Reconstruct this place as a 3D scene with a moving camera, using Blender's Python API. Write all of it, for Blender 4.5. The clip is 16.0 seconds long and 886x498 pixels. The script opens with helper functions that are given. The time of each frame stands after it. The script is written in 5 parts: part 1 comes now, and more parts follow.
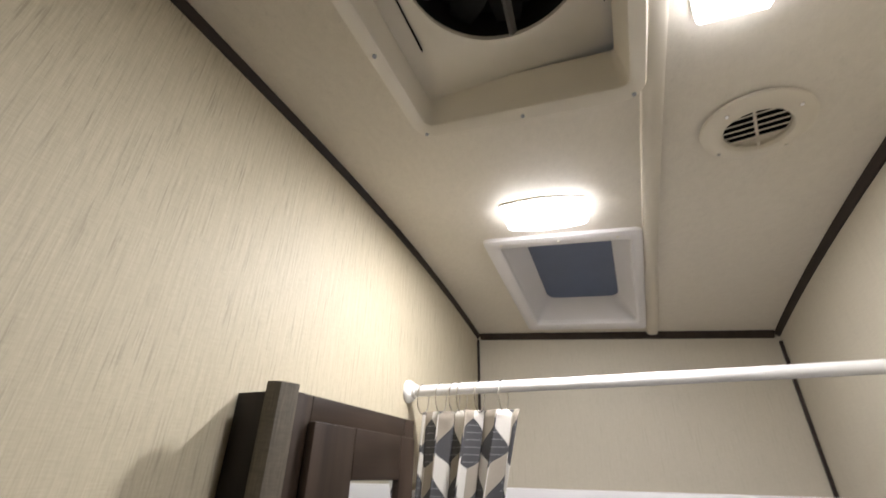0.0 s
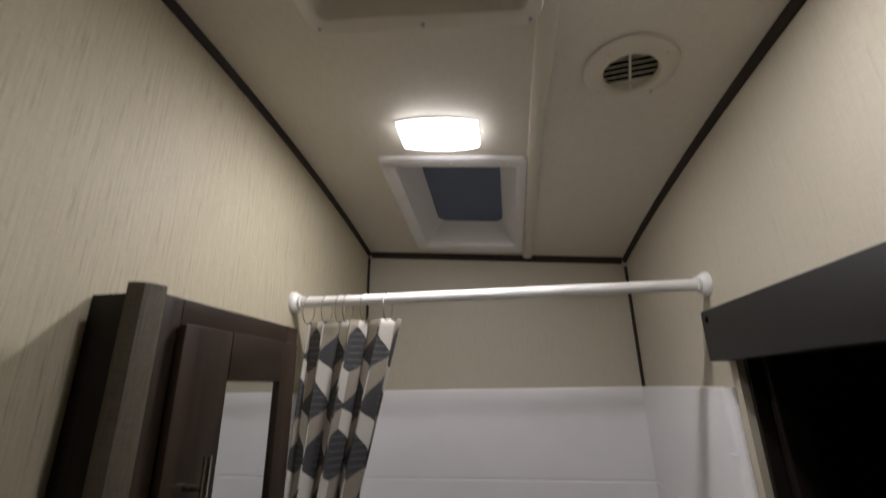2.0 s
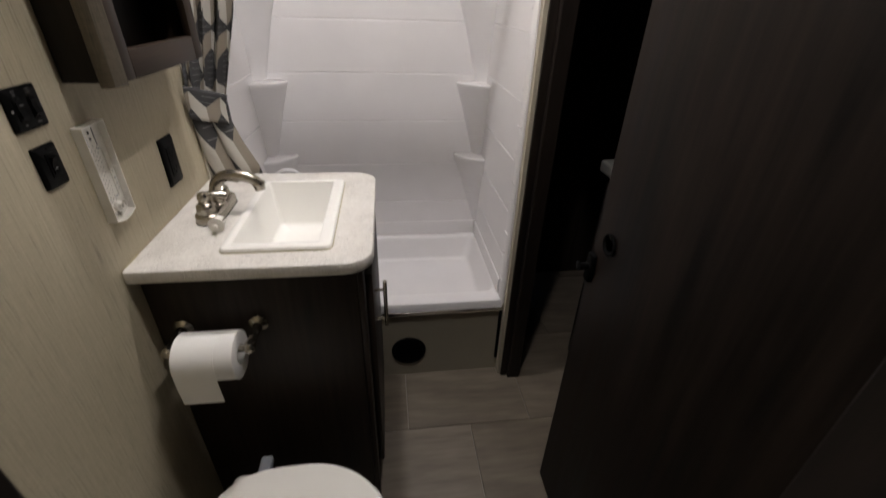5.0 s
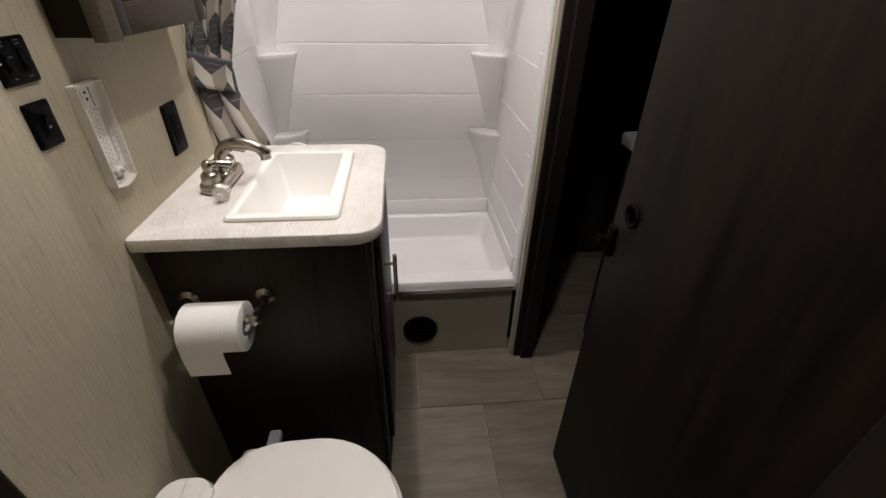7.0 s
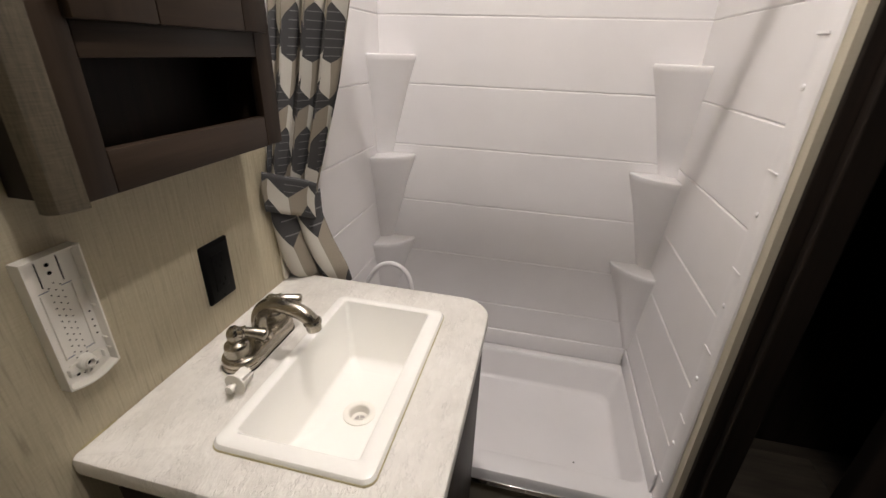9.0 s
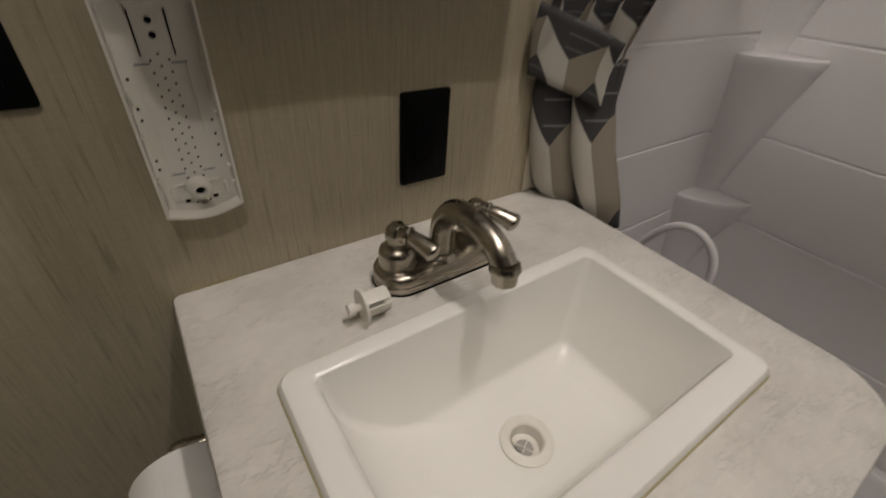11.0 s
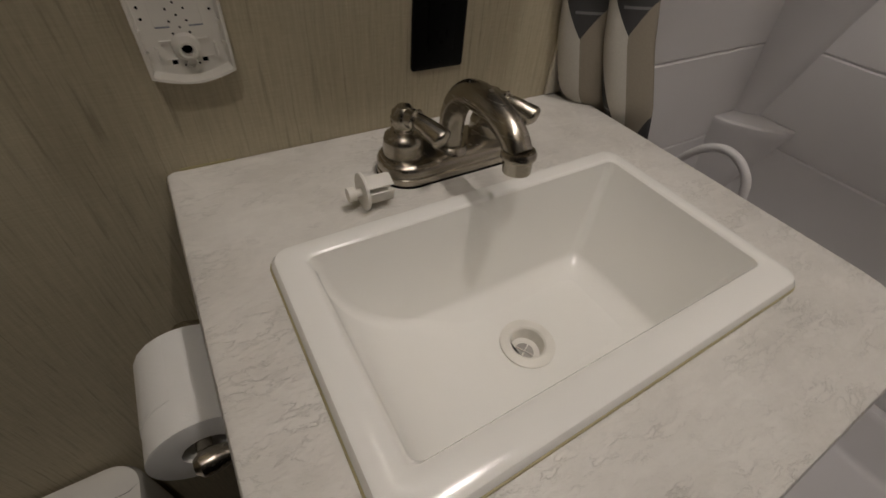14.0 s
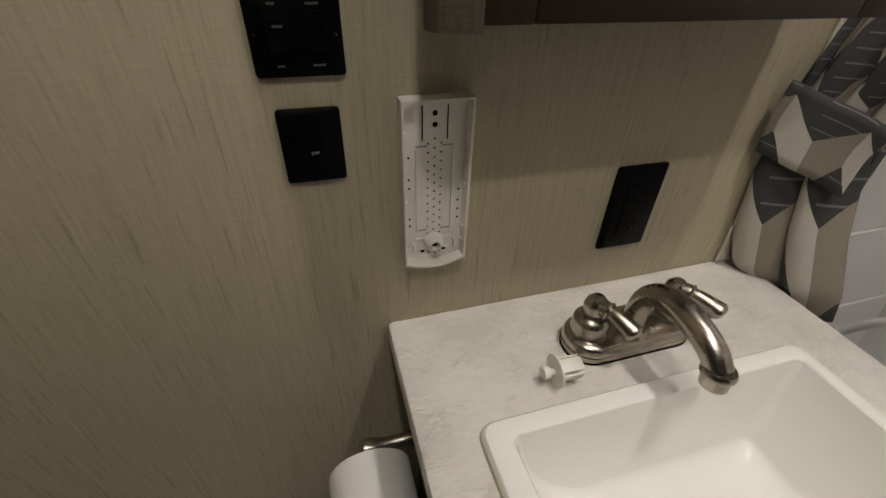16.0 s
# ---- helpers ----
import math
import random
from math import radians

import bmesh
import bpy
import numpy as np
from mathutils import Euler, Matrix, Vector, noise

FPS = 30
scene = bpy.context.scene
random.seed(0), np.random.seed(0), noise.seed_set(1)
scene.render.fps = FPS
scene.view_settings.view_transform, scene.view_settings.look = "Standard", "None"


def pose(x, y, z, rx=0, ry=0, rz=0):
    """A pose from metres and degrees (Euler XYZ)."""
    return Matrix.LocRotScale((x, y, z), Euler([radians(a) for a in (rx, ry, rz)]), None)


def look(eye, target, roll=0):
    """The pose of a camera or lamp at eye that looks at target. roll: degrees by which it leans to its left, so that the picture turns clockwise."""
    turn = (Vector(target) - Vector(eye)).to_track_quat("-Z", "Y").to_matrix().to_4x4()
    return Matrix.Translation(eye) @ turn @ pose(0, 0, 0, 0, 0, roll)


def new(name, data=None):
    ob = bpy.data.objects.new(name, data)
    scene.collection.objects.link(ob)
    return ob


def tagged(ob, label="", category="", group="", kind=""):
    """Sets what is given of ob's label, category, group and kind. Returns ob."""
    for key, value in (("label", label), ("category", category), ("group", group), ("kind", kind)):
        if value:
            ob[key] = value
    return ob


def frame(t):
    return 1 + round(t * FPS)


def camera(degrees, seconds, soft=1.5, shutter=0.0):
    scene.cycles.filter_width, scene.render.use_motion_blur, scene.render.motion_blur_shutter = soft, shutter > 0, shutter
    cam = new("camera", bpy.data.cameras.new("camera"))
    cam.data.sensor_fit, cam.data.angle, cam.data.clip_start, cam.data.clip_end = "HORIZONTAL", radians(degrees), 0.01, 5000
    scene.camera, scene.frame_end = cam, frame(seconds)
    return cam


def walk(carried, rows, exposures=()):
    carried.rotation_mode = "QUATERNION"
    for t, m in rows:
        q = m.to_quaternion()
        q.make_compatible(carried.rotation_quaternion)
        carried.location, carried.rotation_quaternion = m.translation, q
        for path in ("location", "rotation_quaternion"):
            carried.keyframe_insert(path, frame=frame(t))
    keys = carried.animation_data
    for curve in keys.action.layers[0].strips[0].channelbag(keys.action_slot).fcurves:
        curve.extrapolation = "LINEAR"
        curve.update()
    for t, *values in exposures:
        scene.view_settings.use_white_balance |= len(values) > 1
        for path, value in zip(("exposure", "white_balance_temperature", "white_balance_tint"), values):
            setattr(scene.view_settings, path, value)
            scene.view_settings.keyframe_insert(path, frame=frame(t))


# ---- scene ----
cam = camera(92.4, 16.0, 1.5, 0.35)
PATH = [
    (0, (0.481, 0.514, 1.753), (-0.207, 2.14, 2.692), 1.2),
    (0.5, (0.493, 0.498, 1.775), (-0.038, 2.065, 2.898), 0.2),
    (1, (0.509, 0.48, 1.786), (0.047, 1.947, 3.064), -0.8),
    (1.5, (0.508, 0.484, 1.783), (0.07, 2.118, 2.85), 0.9),
    (2, (0.498, 0.514, 1.731), (0.228, 2.397, 2.347), -1.0),
    (2.5, (0.481, 0.533, 1.676), (0.183, 2.483, 2.003), 0.3),
    (3, (0.454, 0.385, 1.603), (0.317, 2.38, 1.601), -2.2),
    (3.5, (0.452, 0.282, 1.54), (0.42, 2.258, 1.239), -2.9),
    (4, (0.469, 0.246, 1.464), (0.544, 2.162, 0.896), -2.2),
    (4.5, (0.488, 0.211, 1.399), (0.649, 2.031, 0.587), -1.0),
    (5, (0.505, 0.182, 1.342), (0.743, 1.89, 0.329), 1.8),
    (5.2, (0.495, 0.169, 1.322), (0.711, 1.838, 0.241), 2.3),
    (7.3, (0.513, 0.22, 1.296), (0.683, 1.902, 0.228), 1.1),
    (7.5, (0.505, 0.255, 1.317), (0.656, 1.978, 0.312), 2.4),
    (8, (0.514, 0.431, 1.368), (0.409, 2.252, 0.546), 0.5),
    (8.2, (0.526, 0.487, 1.367), (0.316, 2.307, 0.565), 0.9),
    (10.3, (0.491, 0.879, 1.313), (-0.39, 2.387, 0.34), 4.5),
    (10.5, (0.464, 0.917, 1.271), (-0.65, 2.267, 0.304), 7.0),
    (11, (0.407, 0.944, 1.189), (-0.897, 1.912, 0.022), 4.1),
    (11.5, (0.376, 0.95, 1.145), (-0.906, 1.821, -0.119), 5.2),
    (12, (0.382, 0.953, 1.132), (-0.896, 1.793, -0.156), 6.7),
    (12.5, (0.411, 0.948, 1.116), (-0.837, 1.732, -0.237), 6.3),
    (13, (0.406, 0.954, 1.13), (-0.827, 1.751, -0.228), 5.2),
    (13.5, (0.41, 0.957, 1.131), (-0.732, 1.784, -0.288), 5.9),
    (14, (0.419, 0.951, 1.139), (-0.753, 1.769, -0.26), 6.2),
    (14.5, (0.416, 0.917, 1.167), (-0.975, 1.59, -0.104), 7.1),
    (15, (0.379, 0.879, 1.237), (-1.166, 1.421, 0.088), 5.4),
    (15.5, (0.376, 0.87, 1.254), (-1.19, 1.36, 0.111), 5.4),
    (16, (0.352, 0.866, 1.256), (-1.178, 1.347, 0.061), 2.0),
]
EXPOSURES = [(0.0, 1.07, 6000, 13), (0.5, 0.82, 6050, 13), (1.0, 0.55, 6050, 13), (1.5, 0.30, 6050, 13), (2.0, -0.07, 6050, 13), (2.5, -0.16, 6050, 13), (3.0, 0.26, 6100, 13), (3.5, 0.64, 6100, 13), (4.0, 0.87, 6200, 13), (4.5, 1.05, 6250, 13), (5.2, 1.37, 6250, 13), (7.3, 1.63, 6300, 14), (8.2, 1.58, 6400, 14), (10.5, 0.60, 6700, 12), (11.5, 0.29, 6700, 13), (13.5, 0.14, 6700, 13), (14.0, 0.16, 6700, 13), (14.5, 0.05, 6700, 12), (15.0, -0.12, 6700, 11), (15.5, 0.32, 6700, 11), (16.0, 0.75, 6650, 10)]
walk(cam, [(t, look(eye, target, roll)) for t, eye, target, roll in PATH], EXPOSURES)

# ---- light: night outside, two ceiling lamps ----
world = bpy.data.worlds.new("night")
scene.world = world
world.use_nodes = True
world.node_tree.nodes["Background"].inputs[0].default_value = (0.30, 0.42, 0.75, 1)
world.node_tree.nodes["Background"].inputs[1].default_value = 0.10
LAMP_SMALL, LAMP_BIG = 560.0, 410.0
LAMP_COLOUR = (1.0, 0.945, 0.89, 1)


# ---- materials ----
def mat(name, rough=0.5, metal=0.0, colour=(0.5, 0.5, 0.5)):
    m = bpy.data.materials.new(name)
    m.use_nodes = True
    b = m.node_tree.nodes["Principled BSDF"]
    b.inputs["Base Color"].default_value = (*colour, 1)
    b.inputs["Roughness"].default_value = rough
    b.inputs["Metallic"].default_value = metal
    return m, m.node_tree, b


def node(tree, kind, **inputs):
    n = tree.nodes.new(kind)
    for key, value in inputs.items():
        key = int(key[1:]) if key[0] == "i" and key[1:].isdigit() else key.replace("_", " ")
        if hasattr(value, "is_output"):
            tree.links.new(value, n.inputs[key])
        else:
            n.inputs[key].default_value = value
    return n


def calc(tree, op, a, b=0.0, c=0.0):
    n = tree.nodes.new("ShaderNodeMath")
    n.operation = op
    for k, v in enumerate((a, b, c)):
        if hasattr(v, "is_output"):
            tree.links.new(v, n.inputs[k])
        else:
            n.inputs[k].default_value = v
    return n.outputs[0]


def grain(tree, scale, stretch=(1, 1, 1), detail=4.0, rough=0.55, turn=(0, 0, 0)):
    co = tree.nodes.new("ShaderNodeTexCoord").outputs["Object"]
    mp = node(tree, "ShaderNodeMapping", Vector=co, Scale=stretch, Rotation=turn)
    return node(tree, "ShaderNodeTexNoise", Vector=mp.outputs[0], Scale=scale, Detail=detail, Roughness=rough).outputs[0]


def ramp(tree, fac, *stops):
    n = tree.nodes.new("ShaderNodeValToRGB")
    tree.links.new(fac, n.inputs[0])
    el = n.color_ramp.elements
    while len(el) < len(stops):
        el.new(0.5)
    for e, (p, c) in zip(el, stops):
        e.position, e.color = p, (*c, 1)
    return n.outputs[0]


def mix(tree, fac, a, b, how="MIX"):
    n = tree.nodes.new("ShaderNodeMix")
    n.data_type, n.blend_type = "RGBA", how
    for k, v in ((0, fac), (6, a), (7, b)):
        if hasattr(v, "is_output"):
            tree.links.new(v, n.inputs[k])
        else:
            n.inputs[k].default_value = v if k == 0 else (*v, 1)
    return n.outputs[2]


def bump(tree, bsdf, height, strength=0.2, distance=0.002):
    n = node(tree, "ShaderNodeBump", Height=height, Strength=strength, Distance=distance)
    tree.links.new(n.outputs[0], bsdf.inputs["Normal"])


def paper(name, lo, hi, streak=1.0):
    """Linen-look vinyl wallpaper: fine weave with sparse, broken vertical slubs."""
    m, t, b = mat(name, 0.62)
    warp = grain(t, 1.0, (640, 640, 45), 2)
    weft = grain(t, 1.0, (55, 55, 620), 2)
    thread = grain(t, 1.0, (270, 270, 9), 3)
    slub = grain(t, 1.0, (250, 250, 11), 4, 0.6)
    gate = grain(t, 12.0, (1, 1, 0.35), 3)
    stain = grain(t, 1.6, (1, 1, 1), 3)
    weave = calc(t, "ADD", calc(t, "MULTIPLY", warp, 0.5), calc(t, "MULTIPLY", weft, 0.5))
    tone = calc(t, "ADD", calc(t, "MULTIPLY", weave, 0.50), calc(t, "ADD", calc(t, "MULTIPLY", thread, 0.40 * streak), calc(t, "MULTIPLY", stain, 0.5 - 0.40 * streak)))
    line = node(t, "ShaderNodeMapRange", i0=slub, i1=0.56, i2=0.66).outputs[0]
    fade = node(t, "ShaderNodeMapRange", i0=gate, i1=0.30, i2=0.55).outputs[0]
    dark = calc(t, "MULTIPLY", calc(t, "MULTIPLY", line, fade), 0.40 * streak)
    col = ramp(t, tone, (0.35, lo), (0.65, hi))
    col = mix(t, dark, col, tuple(c * 0.42 for c in lo))
    t.links.new(col, b.inputs["Base Color"])
    bump(t, b, calc(t, "SUBTRACT", tone, calc(t, "MULTIPLY", dark, 0.5)), 0.4, 0.0006)
    return m


def wood(name, dark, light, along="z", rough=0.42, scale=1.0, gloss=0.25):
    m, t, b = mat(name, rough)
    st = {"z": (34, 34, 2.2), "y": (34, 2.2, 34), "x": (2.2, 34, 34)}[along]
    g1 = grain(t, scale, st, 6, 0.62)
    g2 = grain(t, 3.0 * scale, st, 3, 0.5)
    g3 = grain(t, 2.0, (1, 1, 1), 3)
    s = calc(t, "ADD", calc(t, "MULTIPLY", g1, 0.6), calc(t, "ADD", calc(t, "MULTIPLY", g2, 0.25), calc(t, "MULTIPLY", g3, 0.25)))
    t.links.new(ramp(t, s, (0.40, dark), (0.72, light)), b.inputs["Base Color"])
    t.links.new(calc(t, "MULTIPLY_ADD", g1, 0.25, rough - 0.12), b.inputs["Roughness"])
    b.inputs["Specular IOR Level"].default_value = gloss
    bump(t, b, g1, 0.15, 0.0008)
    return m


def plain(name, colour, rough, metal=0.0, spread=0.06, wear=6.0, relief=0.0, shine=0.5):
    """A plain surface with slight blotches and uneven gloss."""
    m, t, b = mat(name, rough, metal)
    b.inputs["Specular IOR Level"].default_value = shine
    g = grain(t, wear, (1, 1, 1), 4)
    fine = grain(t, wear * 30, (1, 1, 1), 2)
    lo = tuple(c * (1 - spread) for c in colour)
    hi = tuple(min(1, c * (1 + spread)) for c in colour)
    t.links.new(ramp(t, g, (0.35, lo), (0.65, hi)), b.inputs["Base Color"])
    t.links.new(calc(t, "MULTIPLY_ADD", g, 0.16, rough - 0.08), b.inputs["Roughness"])
    if relief:
        bump(t, b, fine, relief, 0.0005)
    return m


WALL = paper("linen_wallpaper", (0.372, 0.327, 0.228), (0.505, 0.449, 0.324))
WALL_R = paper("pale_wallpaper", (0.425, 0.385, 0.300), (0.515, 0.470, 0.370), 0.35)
CEIL = paper("ceiling_panel", (0.64, 0.595, 0.51), (0.755, 0.705, 0.615), 0.3)
TRIM = wood("dark_trim", (0.016, 0.011, 0.008), (0.042, 0.029, 0.021), "y", 0.5)
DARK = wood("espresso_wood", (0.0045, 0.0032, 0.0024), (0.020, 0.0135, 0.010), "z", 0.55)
DOORWOOD = wood("door_espresso_wood", (0.0030, 0.0021, 0.0016), (0.021, 0.0140, 0.0105), "z", 0.6, 0.7, 0.12)
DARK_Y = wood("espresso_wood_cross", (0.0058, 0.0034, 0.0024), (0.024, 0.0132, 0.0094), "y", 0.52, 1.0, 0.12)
VANITY = wood("vanity_espresso_wood", (0.008, 0.0056, 0.0042), (0.040, 0.027, 0.020), "z", 0.5, 1.0, 0.3)
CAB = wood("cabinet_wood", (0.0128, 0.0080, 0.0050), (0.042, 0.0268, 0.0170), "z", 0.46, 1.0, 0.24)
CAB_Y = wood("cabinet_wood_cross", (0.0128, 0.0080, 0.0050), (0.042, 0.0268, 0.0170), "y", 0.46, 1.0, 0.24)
BLACKWOOD = plain("black_painted_valance", (0.010, 0.0092, 0.0088), 0.55, 0, 0.2)
WHITE = plain("white_moulded_plastic", (0.765, 0.748, 0.750), 0.32, 0, 0.02, 5)
GARNISH = plain("off_white_plastic", (0.80, 0.755, 0.665), 0.42, 0, 0.03, 8)
STRIPC = plain("cream_strip", (0.66, 0.61, 0.51), 0.45, 0, 0.03, 8)
CERAMIC = plain("glossy_white_sink", (0.89, 0.88, 0.84), 0.18, 0, 0.015, 4)
TOILET = plain("white_glazed_toilet", (0.80, 0.78, 0.73), 0.16, 0, 0.02, 4)
RODM = plain("white_enamel_rod", (0.80, 0.79, 0.76), 0.25, 0, 0.02, 10)
BLACK = plain("black_plastic", (0.0030, 0.0030, 0.0031), 0.45, 0, 0.15, 20, 0.1, 0.06)
FANBLACK = plain("smoked_fan_plastic", (0.011, 0.011, 0.012), 0.5, 0, 0.2, 12, 0, 0.2)
GREYP = plain("grey_plastic", (0.30, 0.32, 0.36), 0.4, 0, 0.05, 12)
STEEL = plain("chromed_steel", (0.72, 0.71, 0.69), 0.16, 1.0, 0.04, 20)
RUBBER = plain("dark_gap", (0.004, 0.004, 0.004), 0.85, shine=0.05)
TRAY = plain("white_lamp_tray", (0.80, 0.775, 0.715), 0.4, 0, 0.03, 30)
LETTER = plain("grey_print", (0.09, 0.09, 0.09), 0.6)
MARK = plain("white_print", (0.6, 0.6, 0.6), 0.6)
SHADE = plain("smoked_skylight", (0.095, 0.125, 0.21), 0.30, 0, 0.06, 9)
SEALANT = plain("yellowed_sealant", (0.42, 0.37, 0.20), 0.5)
MATTRESS = plain("pale_worktop", (0.17, 0.165, 0.155), 0.5, 0, 0.06, 18, 0.2)
APRON = plain("beige_apron_panel", (0.36, 0.33, 0.26), 0.55, 0, 0.05, 4)


def nickel():
    m, t, b = mat("brushed_nickel", 0.27, 1.0)
    g = grain(t, 60, (1, 1, 14), 3)
    t.links.new(ramp(t, g, (0.3, (0.385, 0.35, 0.295)), (0.7, (0.445, 0.41, 0.35))), b.inputs["Base Color"])
    t.links.new(calc(t, "MULTIPLY_ADD", g, 0.06, 0.235), b.inputs["Roughness"])
    return m


def laminate():
    """Off-white stone-look laminate: short wavy grey strokes over soft clouds, with a slate relief."""
    m, t, b = mat("stone_laminate", 0.40)
    co = t.nodes.new("ShaderNodeTexCoord").outputs["Object"]
    sway = node(t, "ShaderNodeTexNoise", Vector=co, Scale=26.0, Detail=3.0).outputs[1]
    bent = mix(t, 0.012, (0, 0, 0), sway, "ADD")
    n = t.nodes.new("ShaderNodeVectorMath")
    n.operation = "ADD"
    t.links.new(co, n.inputs[0])
    t.links.new(bent, n.inputs[1])
    mp = node(t, "ShaderNodeMapping", Vector=n.outputs[0], Scale=(150, 52, 60), Rotation=(0, 0, 0.12))
    g = node(t, "ShaderNodeTexNoise", Vector=mp.outputs[0], Scale=1.0, Detail=4.5, Roughness=0.58).outputs[0]
    h = grain(t, 11, (1, 1, 1), 5, 0.6)
    line = node(t, "ShaderNodeMapRange", i0=calc(t, "ABSOLUTE", calc(t, "SUBTRACT", g, 0.5)), i1=0.050, i2=0.0).outputs[0]
    gate = node(t, "ShaderNodeMapRange", i0=grain(t, 45, (1, 0.5, 1), 3), i1=0.44, i2=0.62).outputs[0]
    c = ramp(t, h, (0.30, (0.64, 0.615, 0.57)), (0.50, (0.73, 0.705, 0.66)), (0.72, (0.77, 0.75, 0.705)))
    c = mix(t, calc(t, "MULTIPLY", calc(t, "MULTIPLY", line, gate), 0.34), c, (0.40, 0.38, 0.345))
    c = mix(t, 0.28, c, ramp(t, g, (0.3, (0.72, 0.71, 0.69)), (0.7, (1, 1, 1))), "MULTIPLY")
    t.links.new(c, b.inputs["Base Color"])
    bump(t, b, calc(t, "ADD", g, calc(t, "MULTIPLY", calc(t, "MULTIPLY", line, gate), -0.3)), 0.75, 0.0026)
    return m


def vinyl_tile():
    """Grey-brown wood-look floor tile; each tile has its own tone."""
    m, t, b = mat("wood_look_tile", 0.42)
    info = t.nodes.new("ShaderNodeObjectInfo")
    g = grain(t, 1.0, (3.2, 26, 20), 6, 0.62)
    k = grain(t, 5, (0.6, 2.4, 1), 3)
    s = calc(t, "ADD", calc(t, "MULTIPLY", g, 0.55), calc(t, "MULTIPLY", k, 0.45))
    s = calc(t, "ADD", s, calc(t, "MULTIPLY_ADD", info.outputs["Random"], 0.14, -0.07))
    t.links.new(ramp(t, s, (0.33, (0.080, 0.064, 0.046)), (0.52, (0.145, 0.120, 0.090)), (0.70, (0.215, 0.182, 0.142))), b.inputs["Base Color"])
    t.links.new(calc(t, "MULTIPLY_ADD", g, 0.2, 0.33), b.inputs["Roughness"])
    bump(t, b, g, 0.15, 0.0008)
    return m


def curtain_cloth():
    """Printed fabric of tall hexagons: charcoal caps over cream and taupe halves."""
    m, t, b = mat("hexagon_print_fabric", 0.85)
    uv = t.nodes.new("ShaderNodeTexCoord").outputs["UV"]
    sp = node(t, "ShaderNodeSeparateXYZ", Vector=uv)
    sx, sy = 0.105, 0.215            # cell width; twice the row pitch
    cells = []
    for off in (0.0, 0.5):
        a = calc(t, "ADD", calc(t, "DIVIDE", sp.outputs[0], sx), off + 100)
        c = calc(t, "ADD", calc(t, "DIVIDE", sp.outputs[1], sy), off + 100)
        fx = calc(t, "SUBTRACT", calc(t, "FRACT", a), 0.5)
        fy = calc(t, "SUBTRACT", calc(t, "FRACT", c), 0.5)
        # distance in a metric whose midlines give pointed hexagons
        d = calc(t, "ADD", calc(t, "ABSOLUTE", fx), calc(t, "MULTIPLY", calc(t, "ABSOLUTE", fy), 1.9))
        cells.append((fx, fy, d))
    near = calc(t, "LESS_THAN", cells[0][2], cells[1][2])
    pick = lambda k: calc(t, "ADD", calc(t, "MULTIPLY", cells[0][k], near), calc(t, "MULTIPLY", cells[1][k], calc(t, "SUBTRACT", 1.0, near)))
    px, py = pick(0), pick(1)
    edge = calc(t, "SUBTRACT", calc(t, "MULTIPLY", calc(t, "ABSOLUTE", px), 0.30), 0.08)
    cap = calc(t, "GREATER_THAN", py, edge)
    right = calc(t, "GREATER_THAN", px, 0.0)
    base = mix(t, right, (0.52, 0.495, 0.44), (0.27, 0.235, 0.185))
    lines = calc(t, "GREATER_THAN", calc(t, "FRACT", calc(t, "ADD", calc(t, "MULTIPLY", py, 15.0), 100.3)), 0.91)
    lines = calc(t, "MULTIPLY", lines, calc(t, "GREATER_THAN", px, -0.1))
    dark = mix(t, lines, (0.045, 0.044, 0.045), (0.16, 0.16, 0.158))
    col = mix(t, cap, base, dark)
    weave = grain(t, 700, (1, 1, 1), 2)
    col = mix(t, 0.15, col, ramp(t, weave, (0.3, (0.2, 0.2, 0.2)), (0.7, (1, 1, 1))), "MULTIPLY")
    t.links.new(col, b.inputs["Base Color"])
    bump(t, b, weave, 0.25, 0.0006)
    return m


def mirror_glass():
    m, t, b = mat("mirror", 0.02, 1.0, (0.86, 0.88, 0.87))
    return m


def glow(name, strength):
    m = bpy.data.materials.new(name)
    m.use_nodes = True
    t = m.node_tree
    t.nodes.remove(t.nodes["Principled BSDF"])
    e = node(t, "ShaderNodeEmission", Color=LAMP_COLOUR, Strength=strength)
    t.links.new(e.outputs[0], t.nodes["Material Output"].inputs[0])
    return m


def paper_roll():
    m, t, b = mat("tissue_paper", 0.95, 0, (0.80, 0.79, 0.76))
    g = grain(t, 420, (1, 1, 1), 2)
    bump(t, b, g, 0.35, 0.0008)
    return m


NICKEL, COUNTER, TILE, CLOTH, MIRROR, TISSUE = nickel(), laminate(), vinyl_tile(), curtain_cloth(), mirror_glass(), paper_roll()
POST = paper("woven_brown_wrap", (0.030, 0.024, 0.015), (0.108, 0.088, 0.057), 0.6)
GLOW_S, GLOW_B = glow("small_lamp_glow", LAMP_SMALL), glow("big_lamp_glow", LAMP_BIG)
GLOW_SR, GLOW_BR = glow("small_lamp_rim_glow", 7.0), glow("big_lamp_rim_glow", 5.5)


# ---- mesh helpers ----
def box(bm, x0, x1, y0, y1, z0, z1, bevel=0.0, segments=2):
    r = bmesh.ops.create_cube(bm, size=1, matrix=Matrix.LocRotScale(((x0 + x1) / 2, (y0 + y1) / 2, (z0 + z1) / 2), None, (abs(x1 - x0), abs(y1 - y0), abs(z1 - z0))))
    if bevel:
        edges = {e for v in r["verts"] for e in v.link_edges}
        bmesh.ops.bevel(bm, geom=list(edges), offset=bevel, segments=segments, profile=0.5, affect="EDGES")
    return bm


def one_box(*a, **k):
    return box(bmesh.new(), *a, **k)


